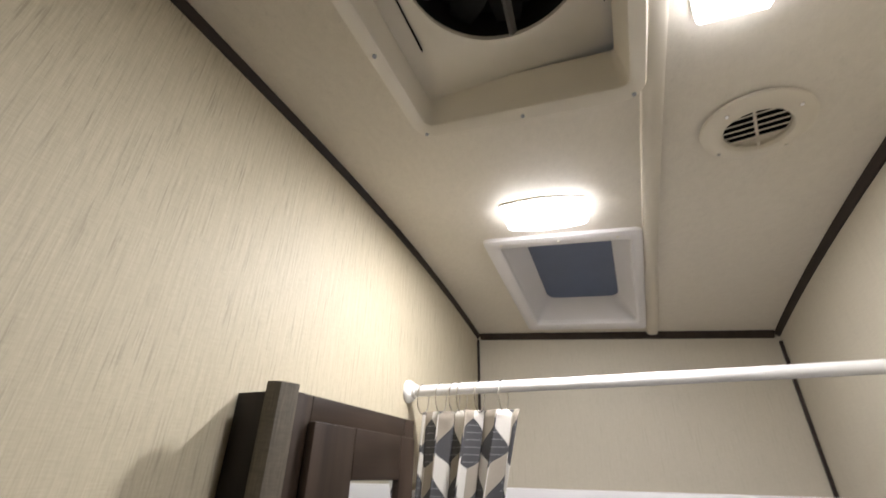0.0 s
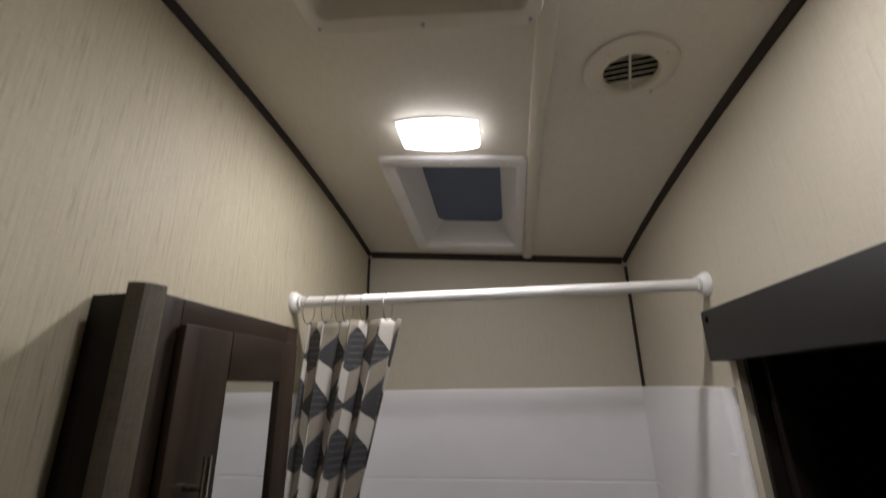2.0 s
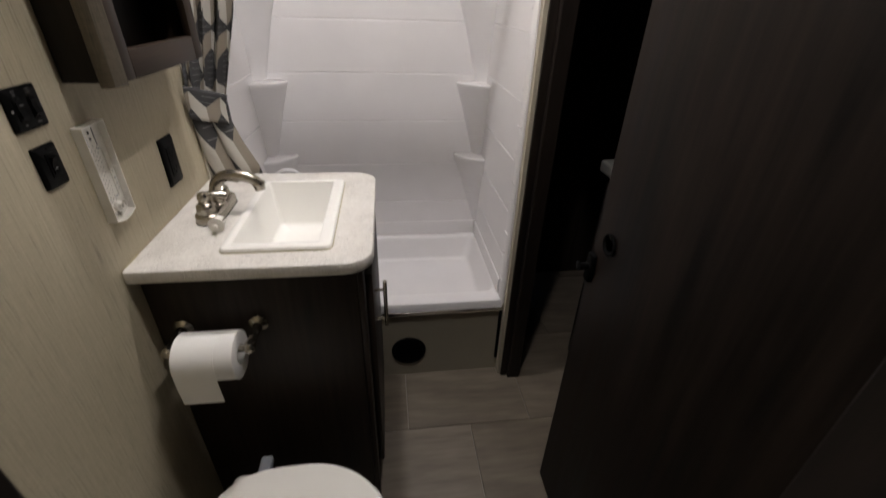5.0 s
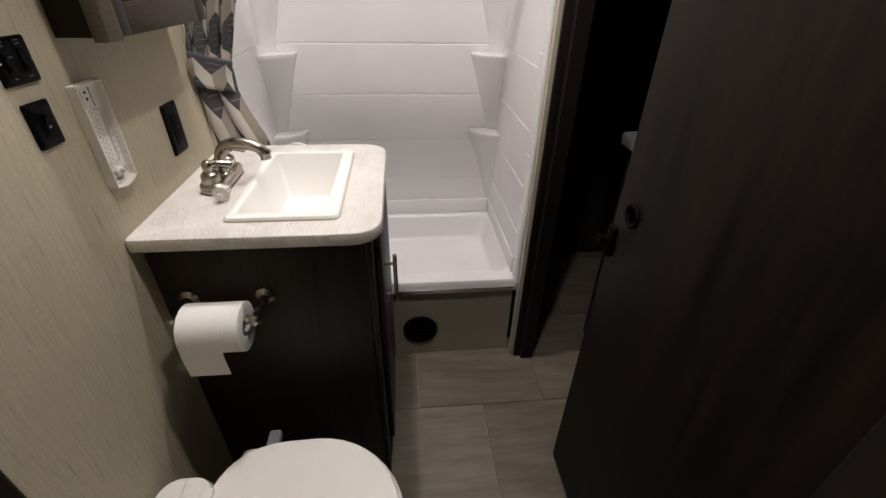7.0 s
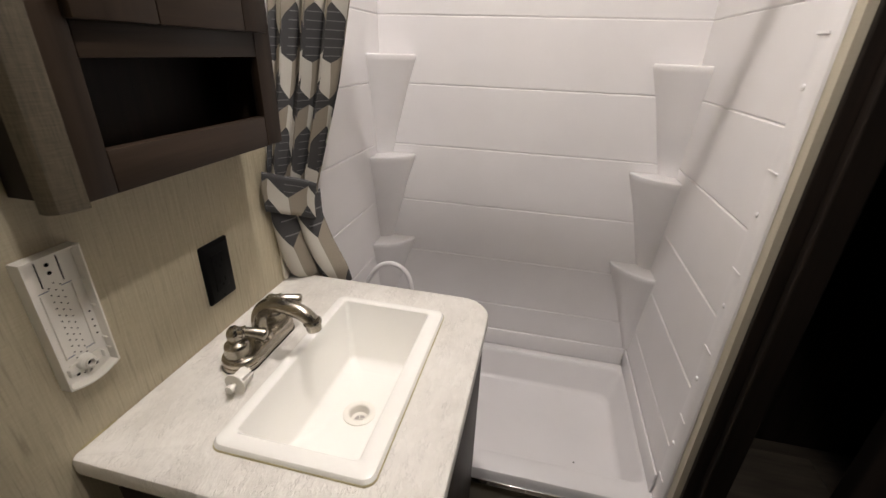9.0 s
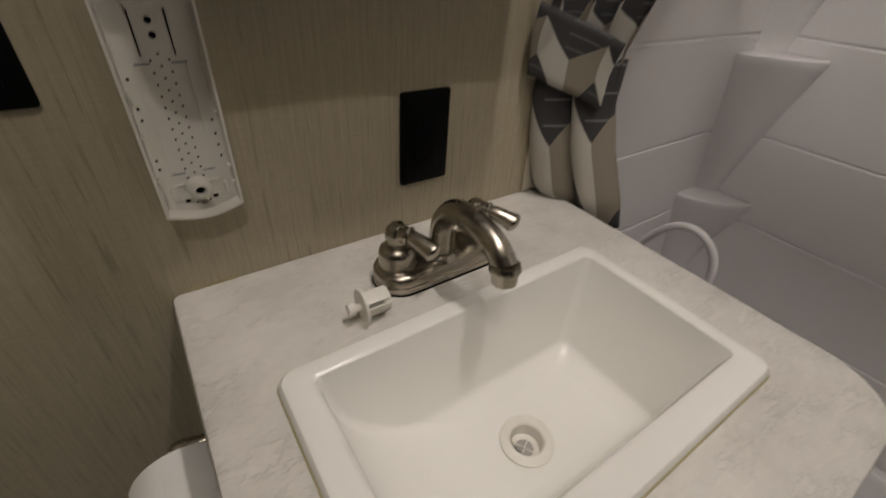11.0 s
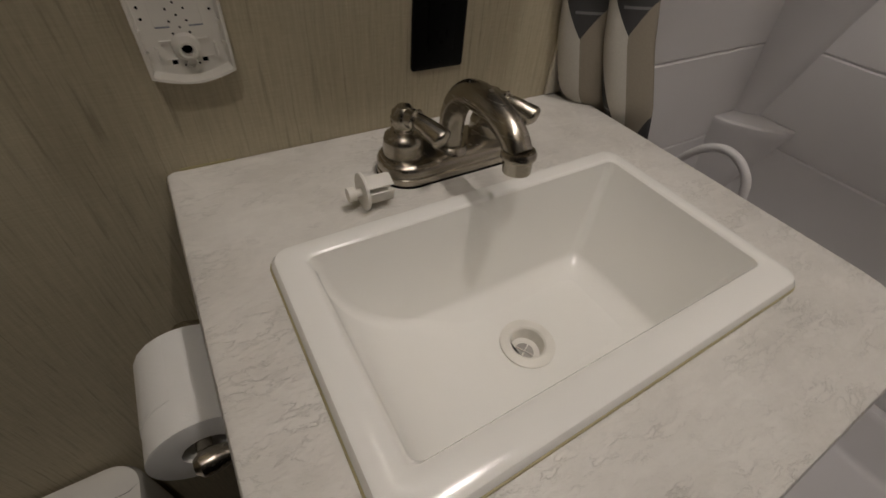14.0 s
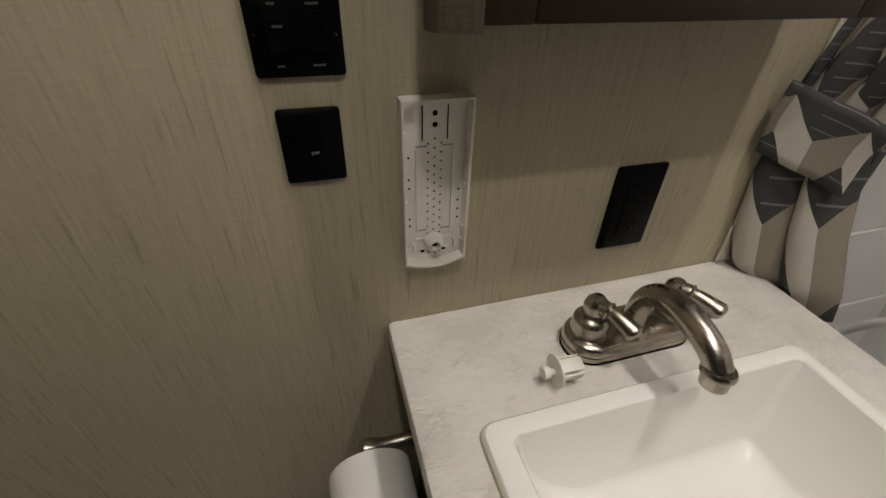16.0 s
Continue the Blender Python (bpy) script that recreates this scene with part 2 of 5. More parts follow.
def ring_surface(bm, rings, closed=True, cap=True):
    """Skin a list of rings of points."""
    vs = [[bm.verts.new(p) for p in ring] for ring in rings]
    n = len(vs[0])
    for a, b in zip(vs, vs[1:]):
        for i in range(n if closed else n - 1):
            bm.faces.new((a[i], a[(i + 1) % n], b[(i + 1) % n], b[i]))
    if cap and closed:
        bm.faces.new(vs[0][::-1])
        bm.faces.new(vs[-1])
    return vs


def lathe(bm, profile, m=Matrix(), n=28):
    """Turn a profile of (radius, height) round z, placed by m."""
    rings = [[m @ Vector((r * math.cos(2 * math.pi * k / n), r * math.sin(2 * math.pi * k / n), h)) for k in range(n)] for r, h in profile]
    ring_surface(bm, rings)
    return bm


def tube(bm, points, radii, n=16, flat=1.0):
    """A round bar along points."""
    pts = [Vector(p) for p in points]
    if not isinstance(radii, (list, tuple)):
        radii = [radii] * len(pts)
    rings, side = [], None
    for i, p in enumerate(pts):
        d = (pts[min(i + 1, len(pts) - 1)] - pts[max(i - 1, 0)]).normalized()
        if side is None:
            side = d.orthogonal().normalized()
        side = (side - d * side.dot(d)).normalized()
        up = d.cross(side)
        rings.append([p + radii[i] * (math.cos(2 * math.pi * k / n) * side + flat * math.sin(2 * math.pi * k / n) * up) for k in range(n)])
    ring_surface(bm, rings)
    return bm


def smooth_path(points, steps=8):
    """Catmull-Rom through the points."""
    p = [Vector(q) for q in points]
    p = [2 * p[0] - p[1]] + p + [2 * p[-1] - p[-2]]
    out = []
    for i in range(1, len(p) - 2):
        for s in range(steps):
            t = s / steps
            out.append(0.5 * (2 * p[i] + (p[i + 1] - p[i - 1]) * t + (2 * p[i - 1] - 5 * p[i] + 4 * p[i + 1] - p[i + 2]) * t * t + (3 * p[i] - p[i - 1] - 3 * p[i + 1] + p[i + 2]) * t ** 3))
    return out + [p[-2]]


def rounded(x0, x1, y0, y1, r, z, n=6):
    """Points round a rectangle; r: one radius, or four from (x0,y0) anticlockwise."""
    rs = r if isinstance(r, (list, tuple)) else [r] * 4
    out = []
    for (cx, cy, a0), q in zip(((x0, y0, 180), (x1, y0, 270), (x1, y1, 0), (x0, y1, 90)), rs):
        ox = cx + q if cx == x0 else cx - q
        oy = cy + q if cy == y0 else cy - q
        for k in range(n + 1):
            a = radians(a0 + 90 * k / n)
            out.append(Vector((ox + q * math.cos(a), oy + q * math.sin(a), z)))
    return out


def mesh(name, bm, material, smooth=True):
    bmesh.ops.recalc_face_normals(bm, faces=bm.faces[:])
    me = bpy.data.meshes.new(name)
    bm.to_mesh(me)
    bm.free()
    me.materials.append(material)
    if smooth:
        for p in me.polygons:
            p.use_smooth = True
        me.set_sharp_from_angle(angle=radians(35))
    return me


def part(name, bm, material, parent=None, label="", smooth=True):
    ob = new(name, mesh(name, bm, material, smooth))
    if parent is not None:
        ob.parent = parent
    return tagged(ob, label) if label else ob


def thing(name, label, category, group=""):
    return tagged(new(name), label, category, group)


def setting(name, bm, material, label, category, smooth=False):
    return tagged(part(name, bm, material, None, "", smooth), label, category, "", "structure")


# ---- plan ----
W, YB = 0.92, 2.0                       # room width, shower back wall
JAMB = 1.408                            # end of the shower's side wall at the side doorway
NEAR = 0.345                            # entrance wall
CZ = 0.885                              # countertop


def zc(x, y):
    """The ceiling: bowed down towards the back, a little lower at the side doorway."""
    return 2.322 - 0.098 * x / W - (0.105 - 0.02 * x / W) * (max(0.0, y - 0.95) / 1.05) ** 2


# ---- walls, floor, ceiling ----
def wall_to_ceiling(x0, x1, y0, y1, z0=0.0, n=24):
    """A wall whose top follows the ceiling, for a run along y or x."""
    bm = bmesh.new()
    rings = []
    for k in range(n + 1):
        f = k / n
        if y1 - y0 > x1 - x0:
            y = y0 + (y1 - y0) * f
            rings.append([(x0, y, z0), (x1, y, z0), (x1, y, zc(min(x1, W), y) + 0.02), (x0, y, zc(max(x0, 0), y) + 0.02)])
        else:
            x = x0 + (x1 - x0) * f
            rings.append([(x, y0, z0), (x, y1, z0), (x, y1, zc(min(max(x, 0), W), y1) + 0.02), (x, y0, zc(min(max(x, 0), W), y0) + 0.02)])
    ring_surface(bm, rings)
    return bm


setting("wall_left", wall_to_ceiling(-0.05, 0.0, -3.2, YB + 0.05), WALL, "beige linen-look wallpapered wall behind the vanity", "wall")
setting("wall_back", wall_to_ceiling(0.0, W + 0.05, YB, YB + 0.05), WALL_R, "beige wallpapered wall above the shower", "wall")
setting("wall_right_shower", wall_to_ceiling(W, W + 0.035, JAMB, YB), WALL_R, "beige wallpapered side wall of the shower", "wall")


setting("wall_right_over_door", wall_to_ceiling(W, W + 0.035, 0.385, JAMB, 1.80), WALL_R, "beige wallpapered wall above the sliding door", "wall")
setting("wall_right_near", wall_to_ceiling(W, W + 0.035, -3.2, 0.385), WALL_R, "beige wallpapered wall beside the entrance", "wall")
setting("wall_entrance_left", one_box(0.001, 0.2149, NEAR - 0.04, NEAR, 0, 2.30), WALL, "beige wall return beside the entrance", "wall")
setting("wall_entrance_top", one_box(0.235, W - 0.001, NEAR - 0.04, NEAR, 2.061, 2.30), WALL, "beige wall above the entrance opening", "wall")
setting("wall_hall_end", wall_to_ceiling(-0.05, W + 0.035, -3.25, -3.2), WALL, "beige wall closing the passage behind", "wall")
setting("floor", one_box(-0.05, 2.8, -3.25, 2.2, -0.06, -0.006), plain("pale_grout_base", (0.30, 0.27, 0.23), 0.8), "floor base with pale grey joints", "floor")


# openings in the ceiling panel for the fan and the skylight
FAN = (0.238, 0.556, 0.668, 1.006)        # x0, x1, y0, y1
SKY = (0.245, 0.545, 1.455, 1.905)


def ceiling_panel():
    bm = bmesh.new()
    cuts = [FAN, SKY]
    xs = sorted({-0.02, 0.05, 0.15, 0.4, 0.65, 0.8, W + 0.035, *(c for r in cuts for c in r[:2])})
    ys = sorted({*(-3.25 + k * (YB + 3.30) / 100 for k in range(101)), *(c for r in cuts for c in r[2:])})
    g = {(i, j, k): bm.verts.new((x, y, zc(x, y) + 0.03 * k)) for i, x in enumerate(xs) for j, y in enumerate(ys) for k in (0, 1)}
    for i in range(len(xs) - 1):
        for j in range(len(ys) - 1):
            mx, my = (xs[i] + xs[i + 1]) / 2, (ys[j] + ys[j + 1]) / 2
            if any(r[0] < mx < r[1] and r[2] < my < r[3] for r in cuts):
                continue
            for k in (0, 1):
                bm.faces.new((g[i, j, k], g[i + 1, j, k], g[i + 1, j + 1, k], g[i, j + 1, k]))
    return bm


setting("ceiling", ceiling_panel(), CEIL, "beige textured ceiling panel bowing down at the back", "ceiling", True)


def edge_strip(side, y0, y1):
    """Dark moulding where a wall meets the ceiling."""
    bm = bmesh.new()
    rings = []
    for k in range(41):
        y = y0 + (y1 - y0) * k / 40
        x, s = (0.0, 1) if side == "left" else (W, -1)
        z = zc(x, y)
        rings.append([(x, y, z), (x, y, z - 0.013), (x + s * 0.004, y, z - 0.012), (x + s * 0.010, y, z - 0.005), (x + s * 0.012, y, z)])
    ring_surface(bm, rings)
    return bm


setting("trim_left", edge_strip("left", NEAR, YB), TRIM, "dark brown moulding along the ceiling edge", "trim", True)
setting("trim_right", edge_strip("right", NEAR, YB), TRIM, "dark brown moulding along the ceiling edge", "trim", True)


def back_strip():
    bm = bmesh.new()
    rings = []
    for k in range(13):
        x = 0.015 + (W - 0.03) * k / 12
        z = zc(x, YB)
        rings.append([(x, YB, z), (x, YB, z - 0.018), (x, YB - 0.007, z - 0.016), (x, YB - 0.014, z - 0.006), (x, YB - 0.016, z + 0.002)])
    ring_surface(bm, rings)
    return bm


setting("trim_back", back_strip(), TRIM, "dark brown moulding at the back ceiling edge", "trim", True)
setting("trim_corner_left", one_box(0, 0.008, YB - 0.008, YB, 1.72, 2.198, bevel=0.002), TRIM, "thin dark corner bead above the shower", "trim")
setting("trim_corner_right", one_box(W - 0.009, W, YB - 0.009, YB, 1.72, 2.112, bevel=0.002), TRIM, "thin dark corner bead above the shower", "trim")

setting("trim_left_bead", one_box(0.0005, 0.005, 1.386, 1.412, CZ + 0.001, 1.83, bevel=0.0015), STRIPC, "cream vertical bead between wallpaper and shower", "trim")

# dark entrance casing, sides of the opening the camera stands in
setting("trim_entrance_left", one_box(0.215, 0.25, NEAR - 0.06, NEAR + 0.035, 0, 2.04, bevel=0.003), DARK, "dark wooden casing of the entrance opening", "trim")
# right casing widened over the shadowed wall strip; dark wood there stands for shade
setting("trim_entrance_right", one_box(0.892, W - 0.001, -0.20, NEAR + 0.041, 0, 2.04, bevel=0.003), DARK, "dark wooden casing of the entrance opening", "trim")
setting("trim_entrance_head", one_box(0.251, 0.891, NEAR - 0.06, NEAR + 0.01, 2.015, 2.06, bevel=0.003), DARK, "dark wooden head of the entrance opening", "trim")

# dark jamb of the side doorway and its beige wall end
setting("trim_doorway_jamb", one_box(W + 0.037, W + 0.085, JAMB - 0.028, JAMB + 0.03, 0, 1.80, bevel=0.004), DARK, "dark wooden jamb of the side doorway", "trim")
setting("trim_doorway_strike", one_box(W + 0.012, W + 0.0365, JAMB - 0.012, JAMB - 0.001, 0, 1.80, bevel=0.002), DARK, "dark strip on the wall end at the doorway", "trim")


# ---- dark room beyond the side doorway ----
# wood-grained walls and ceiling tinted near black: the room's gloom is in the colour
DIM = wood("unlit_room_shade_tint", (0.010, 0.008, 0.0065), (0.035, 0.027, 0.022), "z", 0.6, 1.0, 0.15)
setting("wall_bedroom_back", one_box(W + 0.036, 2.8, 2.14, 2.2, 0, 2.3), DIM, "wall of the unlit room, its shade put into the colour", "wall")
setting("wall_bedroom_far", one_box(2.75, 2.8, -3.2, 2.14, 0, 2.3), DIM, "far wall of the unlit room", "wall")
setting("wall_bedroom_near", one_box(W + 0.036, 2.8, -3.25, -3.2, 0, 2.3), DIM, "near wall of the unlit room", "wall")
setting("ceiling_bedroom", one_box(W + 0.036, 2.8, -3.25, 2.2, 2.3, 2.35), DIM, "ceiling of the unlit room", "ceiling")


def low_cabinet():
    """Seen only as a pale top edge in the light that falls through the doorway."""
    b = thing("low_cabinet", "dark low cabinet with a pale rounded top in the unlit room", "cabinet")
    part("body", one_box(1.240, 1.72, 0.62, 1.45, 0.0, 0.855, bevel=0.006), DARK, b)
    part("top", one_box(1.205, 1.74, 0.60, 1.475, 0.857, 0.900, bevel=0.012, segments=4), MATTRESS, b, "pale rounded top")
    part("door", one_box(1.225, 1.2395, 0.66, 1.05, 0.08, 0.83, bevel=0.003), DARK, b)
    part("door", one_box(1.225, 1.2395, 1.06, 1.44, 0.08, 0.83, bevel=0.003), DARK, b)
    return b


low_cabinet()


# ---- sliding door and its valance ----
def sliding_door():
    d = tagged(new("door_side"), "dark espresso wooden sliding door, half open", "door", "", "structure")
    x0, x1, y0, y1, z1 = 0.957, 0.985, 0.30, 0.965, 1.81
    part("door_panel", one_box(x0, x1, y0, y1, 0.012, z1, bevel=0.003), DOORWOOD, d)
    bm = bmesh.new()
    m = Matrix.Translation((x0 - 0.0015, 0.902, 0.908)) @ Matrix.Rotation(radians(-90), 4, "Y")
    lathe(bm, [(0.0, -0.001), (0.014, -0.001), (0.017, 0.001), (0.021, 0.0035), (0.0245, 0.002), (0.025, -0.001), (0.0, -0.001)], m)
    part("finger_pull", bm, RUBBER, d, "dark recessed round finger pull")
    bm = one_box(x0 - 0.012, x0 + 0.001, 0.935, 0.96, 0.79, 0.86, bevel=0.003)
    lathe(bm, [(0.0, 0.0), (0.008, 0.0), (0.008, 0.018), (0.012, 0.024), (0.0, 0.026)], Matrix.Translation((x0 - 0.011, 0.948, 0.83)) @ Matrix.Rotation(radians(-90), 4, "Y"), 14)
    part("latch", bm, RUBBER, d, "small blackened metal latch")
    return d


sliding_door()


def valance():
    v = thing("door_valance", "black wooden valance covering the sliding door track", "valance")
    part("board", one_box(0.882, 0.918, 0.40, 1.425, 1.768, 1.864, bevel=0.003), BLACKWOOD, v)
    for y in (1.40, 0.95, 0.52):
        bm = lathe(bmesh.new(), [(0, 0), (0.006, 0), (0.005, 0.002), (0, 0.003)], Matrix.Translation((0.882, y, 1.845)) @ Matrix.Rotation(radians(-90), 4, "Y"), 12)
        part("screw_cap", bm, RUBBER, v)
    return v


valance()


# ---- ceiling fittings ----
def lens_outline(cx, cy, lx, ly, z, belly=0.26, n=10):
    """A soft oblong whose long sides bow out: long along y if ly > lx."""
    pts = []
    along = ly > lx
    L, B = (ly, lx) if along else (lx, ly)
    for sgn in (1, -1):
        for k in range(n + 1):
            f = -1 + 2 * k / n
            a = f * L / 2 * sgn
            b = sgn * (B / 2) * (1 - belly * f * f)
            pts.append((cx + b, cy - a, z) if along else (cx + a, cy + b, z))
    return [Vector(p) for p in pts]


def ceiling_lamp(name, cx, cy, lx, ly, glowing, rim_glow, label):
    z = zc(cx, cy)
    lamp = thing(name, label, "ceiling light", "ceiling lamps")
    sx = -0.088 / W
    sy = -0.21 / 1.05 * max(0.0, cy - 0.95) / 1.05
    tilt = lambda pts: [Vector((p.x, p.y, p.z + (p.x - cx) * sx + (p.y - cy) * sy)) for p in pts]
    bm = bmesh.new()
    ring_surface(bm, [tilt(lens_outline(cx, cy, lx * s, ly * s, z - h)) for s, h in ((1.03, 0.0), (1.02, 0.004), (0.98, 0.006))])
    part("base", bm, GARNISH, lamp)
    bm = bmesh.new()
    ring_surface(bm, [tilt(lens_outline(cx, cy, lx * s, ly * s, z - h)) for s, h in ((1.0, 0.0045), (1.0, 0.013), (0.976, 0.0186))])
    d = part("diffuser", bm, rim_glow, lamp, "lit frosted diffuser")
    bm = bmesh.new()
    ring_surface(bm, [tilt(lens_outline(cx, cy, lx * s, ly * s, z - h)) for s, h in ((0.978, 0.0182), (0.955, 0.0218), (0.90, 0.0245), (0.80, 0.0255))])
    part("diffuser_face", bm, rim_glow, d)
    # the lit panel behind the middle of the lens
    bm = bmesh.new()
    ring_surface(bm, [tilt(lens_outline(cx, cy, lx * s, ly * s, z - h)) for s, h in ((0.38, 0.0250), (0.36, 0.0262), (0.30, 0.0264))])
    part("bright_panel", bm, glowing, d)
    e = (cx + lx * 0.53, cy, z - 0.012)
    part("switch", lathe(bmesh.new(), [(0, 0), (0.004, 0), (0.004, 0.006), (0, 0.007)], Matrix.Translation(e) @ Matrix.Rotation(radians(90), 4, "Y"), 10), GARNISH, lamp)
    return lamp


ceiling_lamp("ceiling_lamp", 0.378, 1.316, 0.176, 0.094, GLOW_S, GLOW_SR, "lit oblong frosted ceiling light beside the skylight")
ceiling_lamp("ceiling_lamp", 0.668, 0.843, 0.096, 0.170, GLOW_B, GLOW_BR, "lit oblong frosted ceiling light beside the fan")


def on_ceiling(pts, drop):
    return [Vector((p.x, p.y, zc(p.x, p.y) - drop)) for p in pts]


def frame_on_ceiling(outer, inner, r, profile):
    """A moulded frame: rings between the outer and inner rectangle; profile: (0 outer..1 inner, drop)."""
    bm = bmesh.new()
    rings = []
    for f, drop in profile:
        a = [o + (i - o) * f for o, i in zip(outer, inner)]
        rings.append(on_ceiling(rounded(*a, r * (1 - 0.6 * f), 0), drop))
    ring_surface(bm, rings, cap=False)
    return bm


def roof_fan():
    fan = thing("roof_fan", "off-white framed roof vent fan with dark smoked blades", "vent fan")
    outer, inner = (0.212, 0.580, 0.640, 1.034), FAN
    part("garnish", frame_on_ceiling(outer, inner, 0.035, ((0, 0), (0.02, 0.012), (0.15, 0.018), (0.7, 0.016), (0.92, 0.012), (1, 0.002), (1.04, -0.006), (1.35, -0.055))), GARNISH, fan, "off-white moulded plastic frame")
    x0, x1, y0, y1 = FAN[0] - 0.02, FAN[1] + 0.02, FAN[2] - 0.02, FAN[3] + 0.02
    cx, cy = 0.420, 0.798
    top = zc(cx, cy) + 0.055
    # shroud plate with a round opening
    bm = bmesh.new()
    n, R = 48, 0.121
    circle, square = [], []
    for k in range(n):
        a = 2 * math.pi * k / n
        c, s = math.cos(a), math.sin(a)
        circle.append(Vector((cx + R * c, cy + R * s, top)))
        f = min(((x1 - cx) if c > 0 else (cx - x0)) / max(1e-6, abs(c)), ((y1 - cy) if s > 0 else (cy - y0)) / max(1e-6, abs(s)))
        square.append(Vector((cx + f * c, cy + f * s, top + 0.004)))
    for qx in (x0, x1):
        for qy in (y0, y1):
            k = min(range(n), key=lambda i: (square[i] - Vector((qx, qy, top))).length)
            square[k] = Vector((qx, qy, top + 0.004))
    ring_surface(bm, [square, [p + Vector((0, 0, -0.002)) for p in [q.lerp(cq, 0.55) for q, cq in zip(square, circle)]],
                      [Vector((cx + (p.x - cx) * 1.09, cy + (p.y - cy) * 1.09, top - 0.003)) for p in circle],
                      [Vector((cx + (p.x - cx) * 1.06, cy + (p.y - cy) * 1.06, top - 0.014)) for p in circle],
                      [p + Vector((0, 0, -0.014)) for p in circle], [p + Vector((0, 0, -0.006)) for p in circle]], cap=False)
    part("shroud", bm, GARNISH, fan)
    bm = bmesh.new()
    ring_surface(bm, [[p + Vector((0, 0, h)) for p in circle] for h in (-0.0062, 0.05)], cap=False)
    part("throat", bm, FANBLACK, fan, "dark fan throat")
    part("housing", one_box(0.20, 0.60, 0.63, 1.05, top + 0.064, top + 0.08), FANBLACK, fan, "dark roof housing")
    for q in ((0.205, 0.217, 0.635, 1.045), (0.577, 0.589, 0.635, 1.045), (0.2175, 0.5765, 0.635, 0.647), (0.2175, 0.5765, 1.033, 1.045)):
        part("housing_wall", one_box(*q, top - 0.02, top + 0.0635), GARNISH, fan)
    part("lid", lathe(bmesh.new(), [(0, 0), (0.155, 0), (0.155, 0.01), (0, 0.012)], Matrix.Translation((cx, cy, top + 0.05)), 40), FANBLACK, fan, "dark smoked roof lid")
    for k in range(10):
        bm = bmesh.new()
        rings = []
        for i in range(7):
            r = 0.026 + (0.118 - 0.026) * i / 6
            wid = 0.010 + 0.016 * math.sin(math.pi * (0.15 + 0.7 * i / 6))
            pitch = 0.5 - 0.25 * i / 6
            ring = []
            for u, th in ((-1, 0), (0, 0.0025), (1, 0), (0, -0.001)):
                ring.append((r, u * wid * math.cos(pitch), u * wid * math.sin(pitch) + th))
            rings.append([Matrix.Translation((cx, cy, top + 0.020)) @ Matrix.Rotation(2 * math.pi * k / 10 + 0.4, 4, "Z") @ Vector(p) for p in ring])
        ring_surface(bm, rings)
        part("blade", bm, FANBLACK, fan)
    part("hub", lathe(bmesh.new(), [(0, -0.004), (0.013, -0.004), (0.015, -0.010), (0.028, -0.010), (0.036, -0.003), (0.037, 0.03), (0, 0.03)], Matrix.Translation((cx, cy, top + 0.006)), 30), plain("dull_fan_hub", (0.10, 0.096, 0.09), 0.55), fan, "dull grey motor hub")
    for k in range(4):
        a = math.pi / 2 * k + 0.05
        p = lambda r, z: (cx + r * math.cos(a), cy + r * math.sin(a), z)
        part("strut", tube(bmesh.new(), [p(0.03, top + 0.002), p(0.08, top + 0.0), p(0.122, top - 0.006)], 0.0075, 8, 0.6), plain("dark_strut", (0.085, 0.081, 0.077), 0.5), fan)
    for y0_, y1_, x in ((0.70, 0.90, 0.276), (0.70, 0.92, 0.541)):
        part("seam", one_box(x - 0.0008, x + 0.0008, y0_, y1_, top - 0.0045, top + 0.002), RUBBER, fan)
    for x, y in ((0.226, 0.660), (0.232, 1.02), (0.40, 1.021), (0.562, 1.02), (0.226, 0.85)):
        part("screw", lathe(bmesh.new(), [(0, -0.0005), (0.003, -0.0005), (0.0035, 0.002), (0, 0.002)], Matrix.Translation((x, y, zc(x, y) - 0.0185)), 10), GREYP, fan)
    return fan


roof_fan()


def skylight():
    s = thing("skylight", "white framed shower skylight with smoked dome at night", "skylight")
    outer, inner = (0.205, 0.572, 1.415, 1.948), SKY
    part("frame", frame_on_ceiling(outer, inner, 0.016, ((0, 0), (0.02, 0.008), (0.2, 0.011), (0.8, 0.011), (0.95, 0.007), (1.0, -0.006))), WHITE, s)
    # sloping well
    bm = bmesh.new()
    x0, x1, y0, y1 = SKY
    ring_surface(bm, [on_ceiling(rounded(x0, x1, y0, y1, 0.012, 0), -0.005),
                      [p + Vector((0, 0, 0.035)) for p in on_ceiling(rounded(x0 + 0.022, x1 - 0.016, y0 + 0.01, y1 - 0.012, 0.02, 0), 0)],
                      [p + Vector((0, 0, 0.068)) for p in on_ceiling(rounded(x0 + 0.046, x1 - 0.036, y0 + 0.022, y1 - 0.028, 0.03, 0), 0)]], cap=False)
    part("well", bm, WHITE, s, "white moulded light well")
    bm = bmesh.new()
    ring_surface(bm, [[p + Vector((0, 0, 0.068)) for p in on_ceiling(rounded(x0 + 0.046, x1 - 0.036, y0 + 0.022, y1 - 0.028, 0.03, 0), 0)],
                      [p + Vector((0, 0, 0.084)) for p in on_ceiling(rounded(x0 + 0.08, x1 - 0.07, y0 + 0.08, y1 - 0.11, 0.04, 0), 0)]])
    part("dome", bm, SHADE, s, "smoked blue-grey dome")
    for x in (0.25, 0.39, 0.52):
        for y in (1.433, 1.93):
            part("screw", lathe(bmesh.new(), [(0, 0), (0.0035, 0), (0.0035, -0.002), (0, -0.003)], Matrix.Translation((x, y, zc(x, y) - 0.011)), 10), GARNISH, s)
    return s


skylight()


